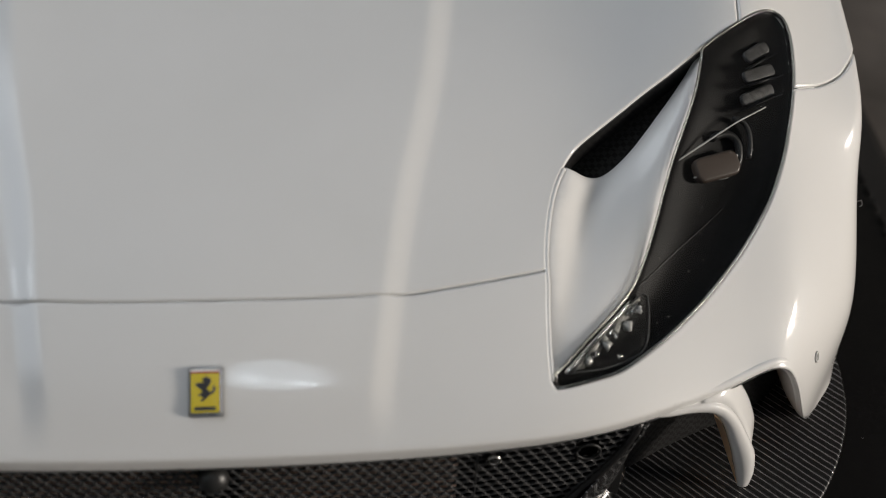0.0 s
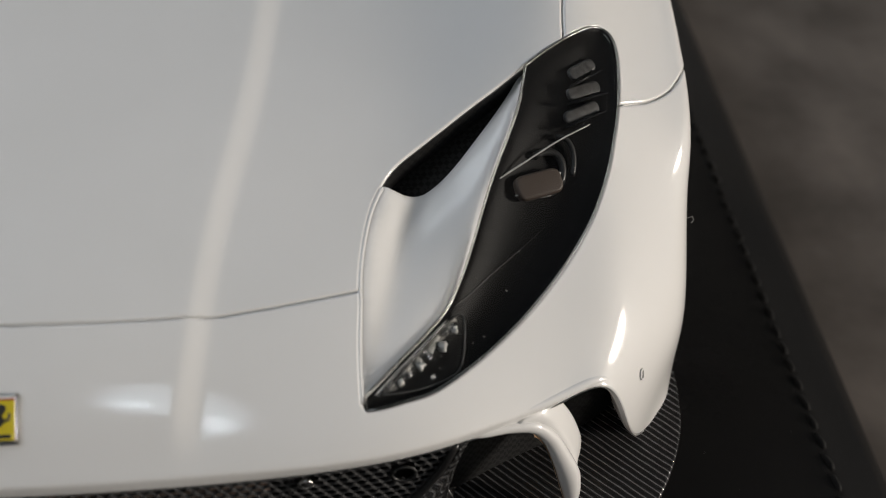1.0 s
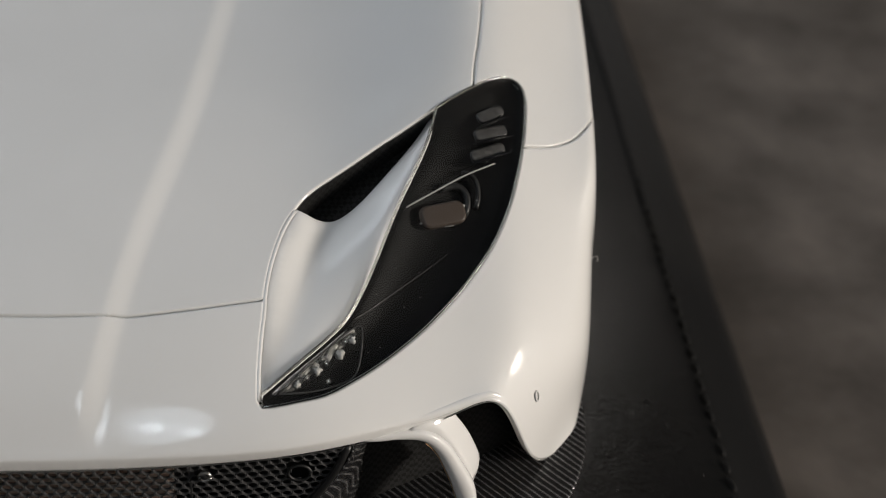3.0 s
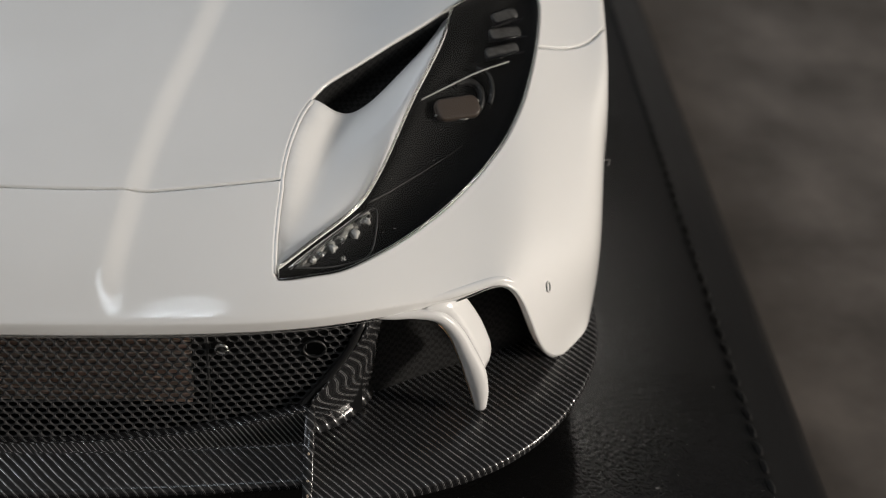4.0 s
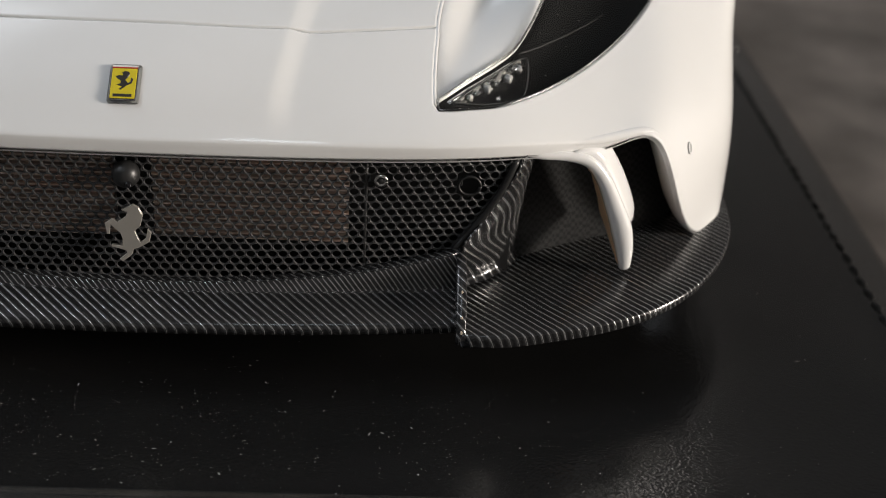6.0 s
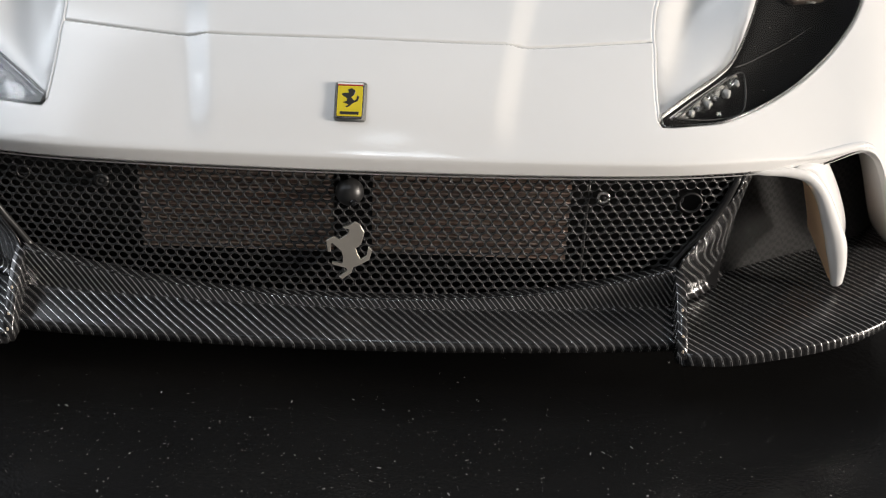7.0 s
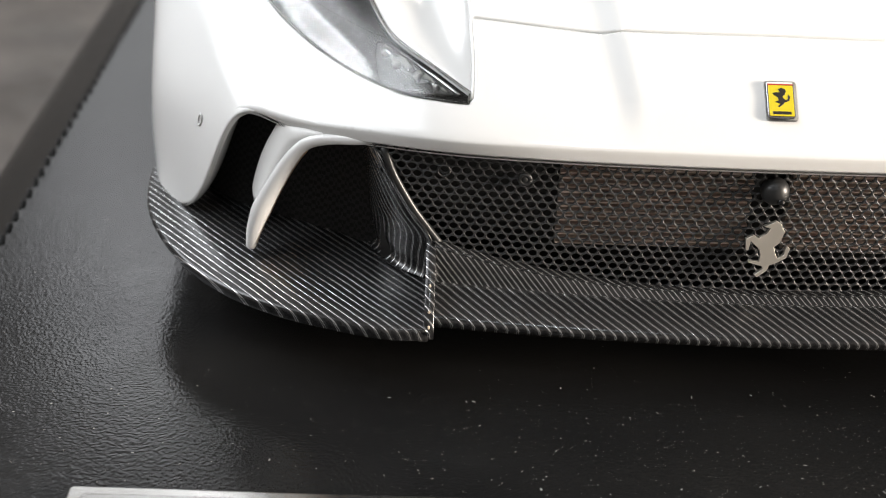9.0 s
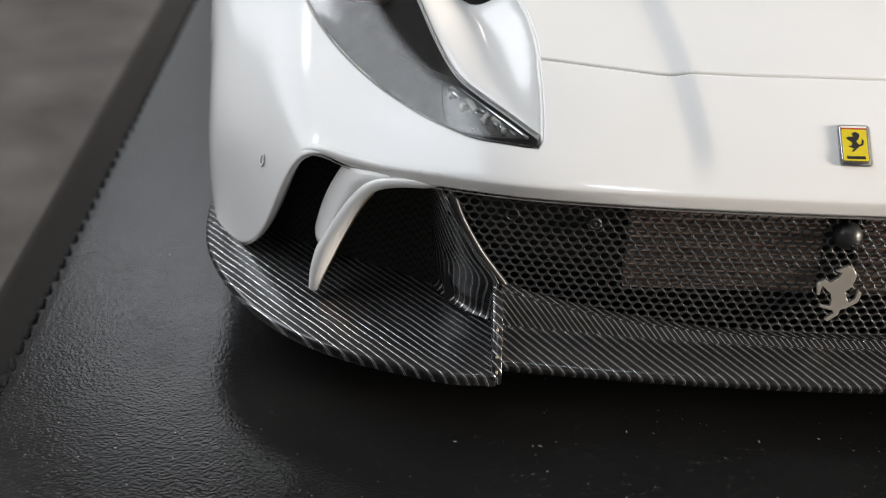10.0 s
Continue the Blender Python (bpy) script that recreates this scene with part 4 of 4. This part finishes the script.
PITCH = 0.9
verts, faces = [], []
row = 0
z = 8.2
while z < 20.9:
    x0 = -33.0 + (PITCH / 2 if row % 2 else 0)
    for k in range(76):
        x = x0 + k * PITCH
        if abs(x) > grille_half(z) + 0.2 or z < grille_low(x) - 0.4 or (x - 27.9) ** 2 + (z - 17.85) ** 2 < 1.1 or (x - 20.5) ** 2 + (z - 18.5) ** 2 < 0.5:
            continue
        b0 = len(verts)
        for depth, r in ((0.05, 0), (0.0, 0.475), (0.03, 0.425), (0.2, 0.41)):
            for q in range(12):
                a = radians(30 * q)
                rr = r or (0.5 if q % 2 == 0 else 0.577)
                px, pz = x + PITCH * rr * math.cos(a), z + 0.84 * PITCH * rr * math.sin(a)
                verts.append((px, grille_y(px) + depth, pz))
        for q in range(12):
            w = (q + 1) % 12
            for l in range(3):
                faces.append((b0 + 12 * l + q, b0 + 12 * l + w, b0 + 12 * l + 12 + w, b0 + 12 * l + 12 + q))
    z += 0.84 * PITCH * 0.867
    row += 1
grille = part("grille", fix_normals(mesh("honeycomb", verts, faces, MESH_BLACK, False)), car, "black honeycomb mesh grille")

# frame bead round the mesh
bead = [(x, grille_y(x) - 0.05, grille_low(x)) for x in np.linspace(-27.3, 27.3, 60)]
for side in (1, -1):
    run = curve_through([(26.9, 6.3, 11.7), (28.0, 6.55, 13.1), (29.3, 6.75, 14.9), (30.8, 6.95, 17.6), (31.5, 7.2, 19.3), (31.8, 7.5, 20.0)], 24)
    part("grille_bead", mesh("grille_bead", *sided(tube(run, 0.34, 8), side), SATIN_BLACK), grille)
part("grille_bead", mesh("grille_bead_low", *tube(bead, 0.22, 8), SATIN_BLACK), grille)

# sensor hole with its collar, and a screw
v, f = tube([(27.9 + 0.92 * math.cos(q), grille_y(27.9) - 0.12, 17.85 + 0.85 * math.sin(q)) for q in np.linspace(0, 2 * math.pi, 25)], 0.13, 6)
part("sensor_collar", mesh("sensor_collar", v, f, SATIN_BLACK), grille)
v, f = tube([(-26.8 + 0.5 * math.cos(q), grille_y(26.8) - 0.12, 18.6 + 0.5 * math.sin(q)) for q in np.linspace(0, 2 * math.pi, 21)], 0.1, 6)
part("sensor_collar", mesh("sensor_collar", v, f, SATIN_BLACK), grille)
for sx in (20.5, -20.2):
    v, f = tube([(sx + 0.42 * math.cos(q), grille_y(sx) - 0.25, 18.55 + 0.42 * math.sin(q)) for q in np.linspace(0, 2 * math.pi, 21)], 0.2, 8)
    part("screw_collar", mesh("screw_collar", v, f, STEEL if sx > 0 else SATIN_BLACK), grille)
    bm = ball_bm(0.38, 12, 8)
    part("screw", bm_mesh("screw", bm, SATIN_BLACK, Matrix.Translation((sx * MM, (grille_y(sx) - 0.1) * MM, 18.55 * MM))), grille)
# round parking eye on a short post in the middle
v, f = tube([(19.3, grille_y(19.3) + 0.15, z) for z in np.linspace(10.5, 20.6, 6)], 0.14, 8)
part("grille_post", mesh("grille_post_side", v, f, SATIN_BLACK), grille)
eye = part("parking_eye", bm_mesh("parking_eye", ball_bm(1.15, 24, 16), SATIN_BLACK, Matrix.Translation((-0.1 * MM, 4.4 * MM, 18.8 * MM))), grille, "black round parking camera housing")
part("eye_lens", bm_mesh("eye_lens", ball_bm(0.32, 12, 8), GLOSS_BLACK, Matrix.Translation((0.25 * MM, 3.4 * MM, 18.35 * MM))), eye)

# two bronze radiators of thin level fins
for x0, x1 in ((-17.3, -1.5), (1.7, 17.9)):
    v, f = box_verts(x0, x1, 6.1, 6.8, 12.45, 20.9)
    rad = part("radiator", mesh("radiator", v, f, FIN_SHADE, False), car, "bronze finned radiator behind the mesh")
    fin_v, fin_f = box_verts(0, x1 - x0, -0.5, 0, -0.075, 0.075)
    fin = mesh("radiator_fin", fin_v, fin_f, RADIATOR, False)
    for k in range(20):
        ob = part("radiator_fin", fin, rad)
        ob.location = (x0 * MM, 6.1 * MM, (12.6 + 0.437 * k) * MM)

# ---- carbon front splitter ----
def wing_top(x, y):
    return 7.25 + 0.11 * min(max(0.0, y), 8.0) + 0.06 * max(0.0, y - 8.0)


front = curve_through([(27.6, -0.1), (31, -0.15), (35.3, 0.75), (40.2, 2.2), (44.7, 4.4), (48.7, 7.7), (51.9, 12.3), (53.9, 17.0), (54.6, 21.4)], 40)
outline = front.tolist() + [(54.6, 26), (27.6, 26)]
splitter = part("splitter", mesh("centre_lip", *loft([[(x, y0 + 1.5 * (x / 27.0) ** 2, z0 + dz * (abs(x) / 27.0) ** 2.6) for x in np.linspace(-27.3, 27.3, 70)] for y0, z0, dz in
                        ((6.0, 5.9, 0), (1.2, 5.9, 0), (0.45, 6.1, 0), (0.2, 6.6, 0), (0.22, 7.0, 0), (0.5, 7.25, 0), (0.7, 7.34, 0), (3.3, 8.35, 0.1), (3.48, 8.41, 0.1),
                         (3.53, 8.47, 0.2), (3.58, 8.58, 0.6), (3.72, 8.80, 1.7), (3.84, 8.97, 2.5), (3.92, 9.05, 2.78), (4.04, 9.1, 2.88), (4.8, 9.12, 2.9))]), CARBON), car, "glossy twill carbon front splitter")
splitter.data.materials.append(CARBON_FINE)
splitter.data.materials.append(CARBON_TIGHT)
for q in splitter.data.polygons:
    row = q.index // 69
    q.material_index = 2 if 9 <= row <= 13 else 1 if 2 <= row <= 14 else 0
for y0, z0, dz, r in ((3.48, 8.40, 0.12, 0.05), (3.95, 9.04, 2.78, 0.10)):
    run = [(x, y0 + 1.5 * (x / 27.0) ** 2, z0 + dz * (abs(x) / 27.0) ** 2.6) for x in np.linspace(-27.2, 27.2, 70)]
    part("splitter_edge", mesh("splitter_edge", *tube(run, r, 6), CARBON), splitter)
for side in (1, -1):
    v, f = slab(outline, lambda x, y: wing_top(x, y) - 1.3 + 0.4 * min(1.0, max(0.0, y) / 8), wing_top, 0.3, 3)
    part("splitter_wing", mesh("splitter_wing", *sided((v, f), side), CARBON), splitter, "carbon splitter wing with curved front edge")
    # end plate between centre lip and wing
    rim = curve_through([(0.0, 6.2), (-0.1, 7.2), (1.6, 9.2), (4.2, 11.3), (6.6, 12.2)], 14).tolist() + [(8.5, 12.0), (8.5, 6.2)]
    rows = [[(27.6 + dx, y + iy, z) for y, z in rim] for dx, iy in ((-0.42, 0.1), (-0.36, 0.0), (0.36, 0.0), (0.42, 0.1))]
    part("end_plate", mesh("end_plate", *sided(loft(rows, True, True), side), CARBON), splitter, "upright carbon end plate")
    # worn cream chips on its front edge
    for y, z, h, w in ((0.0, 6.75, 0.42, 0.2), (0.02, 7.35, 0.22, 0.12), (0.78, 8.25, 0.3, 0.15), (2.35, 9.9, 0.22, 0.12)):
        bm = ball_bm(0.5, 8, 5)
        m = Matrix.Translation(((27.6 + 0.05 * h) * MM, y * MM, z * MM)) @ Matrix.Diagonal((2 * w, 0.16, 2 * h, 1))
        part("worn_chip", side_mesh(bm_mesh("worn_chip", bm, CREAM, m), side), splitter)
    # curved vane that rises from the wing to the underside of the nose
    levels = ((0.0, (28.25, 6.7), (30.6, 8.1), (32.8, 10.9), (33.5, 13.8), (33.5, 17)), (0.1, (28.1, 6.95), (30.4, 8.4), (32.6, 11.2), (33.3, 14.0), (33.4, 17)),
              (0.5, (28.0, 7.1), (30.3, 8.6), (32.4, 11.4), (33.15, 14.1), (33.3, 17)), (10.2, (27.9, 6.4), (30.0, 7.7), (32.2, 10.3), (33.1, 13.0), (33.3, 17)),
              (12.5, (27.75, 5.6), (29.7, 6.9), (32.0, 9.4), (33.2, 12.2), (33.5, 17)), (14.3, (29.2, 6.4), (30.6, 7.2), (32.3, 9.3), (33.3, 11.9), (33.7, 17)),
              (16.6, (30.65, 6.75), (31.6, 7.5), (32.8, 9.2), (33.5, 11.6), (34.0, 17)), (18.6, (31.8, 6.95), (32.4, 7.6), (33.2, 9.0), (33.8, 11.2), (34.4, 17)),
              (20.25, (32.6, 7.75), (33.0, 8.0), (33.6, 8.9), (34.3, 11.0), (35.0, 17)))
    sect = []
    for h, *run in levels:
        run = curve_through(run, 26)
        sect.append([(x, y, wing_top(x, y) + h if h < 1 else h) for x, y in run])
    sect = np.stack([curve_through(np.array(sect)[:, k], 30) for k in range(26)])
    me = mesh("vane", *sided(loft(sect), side), CARBON_DRAPED)
    # the cloth is draped in arcs about its foot on one side, and fans down from the top on the other
    out = np.concatenate([np.zeros((1, 30)), np.cumsum(np.linalg.norm(np.diff(sect, axis=0), axis=2), axis=0)])
    layer, ribs = me.uv_layers.new(name="cloth"), np.zeros(26 * 30)
    for k in range(26):
        for h in range(30):
            a, b = out[k][h], max(0.0, sect[k][h][2] - sect[k][0][2])
            ribs[k * 30 + h] = 1.15 * a + 0.36 * b ** 1.5 if side > 0 else 0.78 * k * (1 - 0.0125 * b)
    for l in me.loops:
        layer.data[l.index].uv = (ribs[l.vertex_index], 0.0)
    part("vane", me, splitter, "curved carbon vane beside the grille")
    edge = sect[0][6:] + np.array([-0.06, 0.05, 0.0])
    part("vane_edge", mesh("vane_edge", *sided(tube(edge, 0.12, 6), side), CARBON), splitter)
    # inner wall behind the blades
    a = curve_through([(30.6, 10.6), (33.5, 12.0), (36.5, 13.6), (40, 15.2), (44, 16.9), (47.5, 19.2), (50, 22.5)], 16)
    rows = [[(x, y + 0.10 * (zz - 8), zz) for x, y in a] for zz in (7.6, 9.0, 12, 15, 18, 20, 21.5)]
    part("inner_wall", mesh("inner_wall", *sided(loft(rows), side), WEAVE), splitter, "dark carbon wall of the side intake")

# underbody and black panels close the nose from behind, added to keep light out
v, f = box_verts(-49, 49, 24, 100, 7.2, 8.2)
under = part("underbody", mesh("underbody", v, f, SATIN_BLACK, False), car)
v, f = box_verts(-32, 32, 9.4, 10, 6.4, 21.6)
part("blackout_panel", mesh("blackout_panel", v, f, SATIN_BLACK, False), car)
v, f = box_verts(-32, 32, 5.4, 25, 6.3, 6.7)
part("underbody_front", mesh("underbody_front", v, f, SATIN_BLACK, False), car)
v, f = box_verts(-52, 52, 77, 78, 8, 33)
part("rear_bulkhead", mesh("rear_bulkhead", v, f, SATIN_BLACK, False), car)

# front wheels on the leather, hidden under the wings
tyre_p = [(-4.5, 12), (-5.2, 14), (-5.0, 16.2), (-4.2, 17), (4.2, 17), (5.0, 16.2), (5.2, 14), (4.5, 12)]
rows = [[(x, r * math.cos(q), r * math.sin(q)) for x, r in tyre_p] for q in np.linspace(0, 2 * math.pi, 41)]
for side in (1, -1):
    v, f = loft(rows, True)
    wheel = part("wheel", mesh("tyre", np.array(v) + np.array([46.5 * side, 56, 17.0]), f, RUBBER), car, "black rubber tyre")
    v, f = loft([[(x, r * math.cos(q), r * math.sin(q)) for x, r in ((-4, 12.2), (-1, 11), (1, 4), (1.5, 0.01))] for q in np.linspace(0, 2 * math.pi, 31)])
    part("rim", mesh("rim", np.array(v) * np.array([side, 1, 1]) + np.array([46.5 * side, 56, 17.0]), f, STEEL), wheel)

# ---- badge on the nose: enamel plate with a frame, stripes and plain dark shapes ----
o, up = uv_at(1.21, -0.02, 0.0), uv_at(1.4, -0.02, 0.0)
place = uv_frame(1.21, -0.02, -0.02, (1.21, 0.2)) @ Matrix.Translation((0, -0.14 * MM, 0)) @ Matrix.Diagonal((1, 0.92, 1, 1))


def flat_shape(outline, h0, h1, mat, name, m=place):
    v, f = slab(np.array(outline, float), h0, h1, 0.02, 1)
    me = mesh(name, v, f, mat, False)
    me.transform(m)
    return me


badge = part("badge", flat_shape(round_rect(2.2, 3.52, 0.24), 0.0, 0.22, CHROME, "badge"), car, "small yellow enamel badge in a thin bright metal frame")
part("badge_clear_edge", flat_shape(round_rect(2.55, 3.85, 0.3, 0.05, -0.05), -0.12, 0.10, EDGE, "badge_clear_edge"), badge)
part("badge_backing", flat_shape(round_rect(2.08, 3.40, 0.18), 0.12, 0.25, INK, "badge_backing"), badge)
part("badge_field", flat_shape(round_rect(1.98, 2.98, 0.1, 0, -0.14), 0.15, 0.28, YELLOW, "badge_field"), badge, "yellow field")
part("badge_stripe", flat_shape(round_rect(2.02, 0.20, 0.03, 0, 1.58), 0.15, 0.275, WHITE_ENAMEL, "badge_white"), badge)
part("badge_stripe", flat_shape(round_rect(2.02, 0.12, 0.03, 0, 1.44), 0.15, 0.28, RED, "badge_red"), badge)
part("badge_bar", flat_shape(round_rect(1.5, 0.30, 0.04, 0, -1.33), 0.2, 0.30, INK, "badge_bar"), badge)
part("badge_mark", flat_shape([(x * 0.36 - 0.05, y * 0.38 + 0.12) for x, y in ((-0.45, 2.2), (0.4, 2.6), (1.2, 2.2), (1.3, 1.6), (0.95, 0.75), (0.45, 0.3), (1.1, -0.6), (1.6, -0.2), (1.7, 0.9), (2.2, 0.4), (1.9, -0.7), (0.95, -1.15), (0.4, -1.75), (-0.4, -2.45), (-0.75, -2.15), (-0.1, -1.6), (-1.35, -1.1), (-0.5, -0.7), (-0.55, 0.0), (-1.4, 0.6), (-1.8, 1.1), (-1.1, 1.4), (-0.1, 1.4))], 0.2, 0.305, INK, "badge_mark"), badge)

# ---- bright emblem standing in front of the mesh: a plain jagged shape in silver ----
m = Matrix.Translation((-0.15 * MM, 3.9 * MM, 13.6 * MM)) @ Matrix.Rotation(radians(83), 4, "X")
emblem = part("emblem", flat_shape([(-0.45, 2.15), (0.1, 2.4), (0.5, 2.65), (0.95, 2.4), (1.3, 1.75), (1.05, 0.75), (0.6, 0.35), (0.8, -0.2), (1.05, -0.65), (1.5, -0.3), (1.65, 0.5), (1.95, 0.2), (1.75, -0.6), (0.95, -1.1), (0.45, -1.3),
                                    (0.3, -1.8), (-0.45, -2.4), (-0.7, -2.2), (-0.05, -1.65), (-0.15, -1.4), (-1.3, -1.1), (-1.3, -0.92), (-0.45, -1.0), (-0.4, -0.4), (-0.55, 0.1), (-1.35, 0.85), (-1.45, 0.0), (-1.65, 0.0), (-1.8, 1.0), (-1.2, 1.35), (-0.75, 1.1), (-0.1, 1.55), (0.1, 2.0)], 0.0, 0.34, EMBLEM, "emblem", m), grille, "small satin silver emblem, a plain jagged shape")
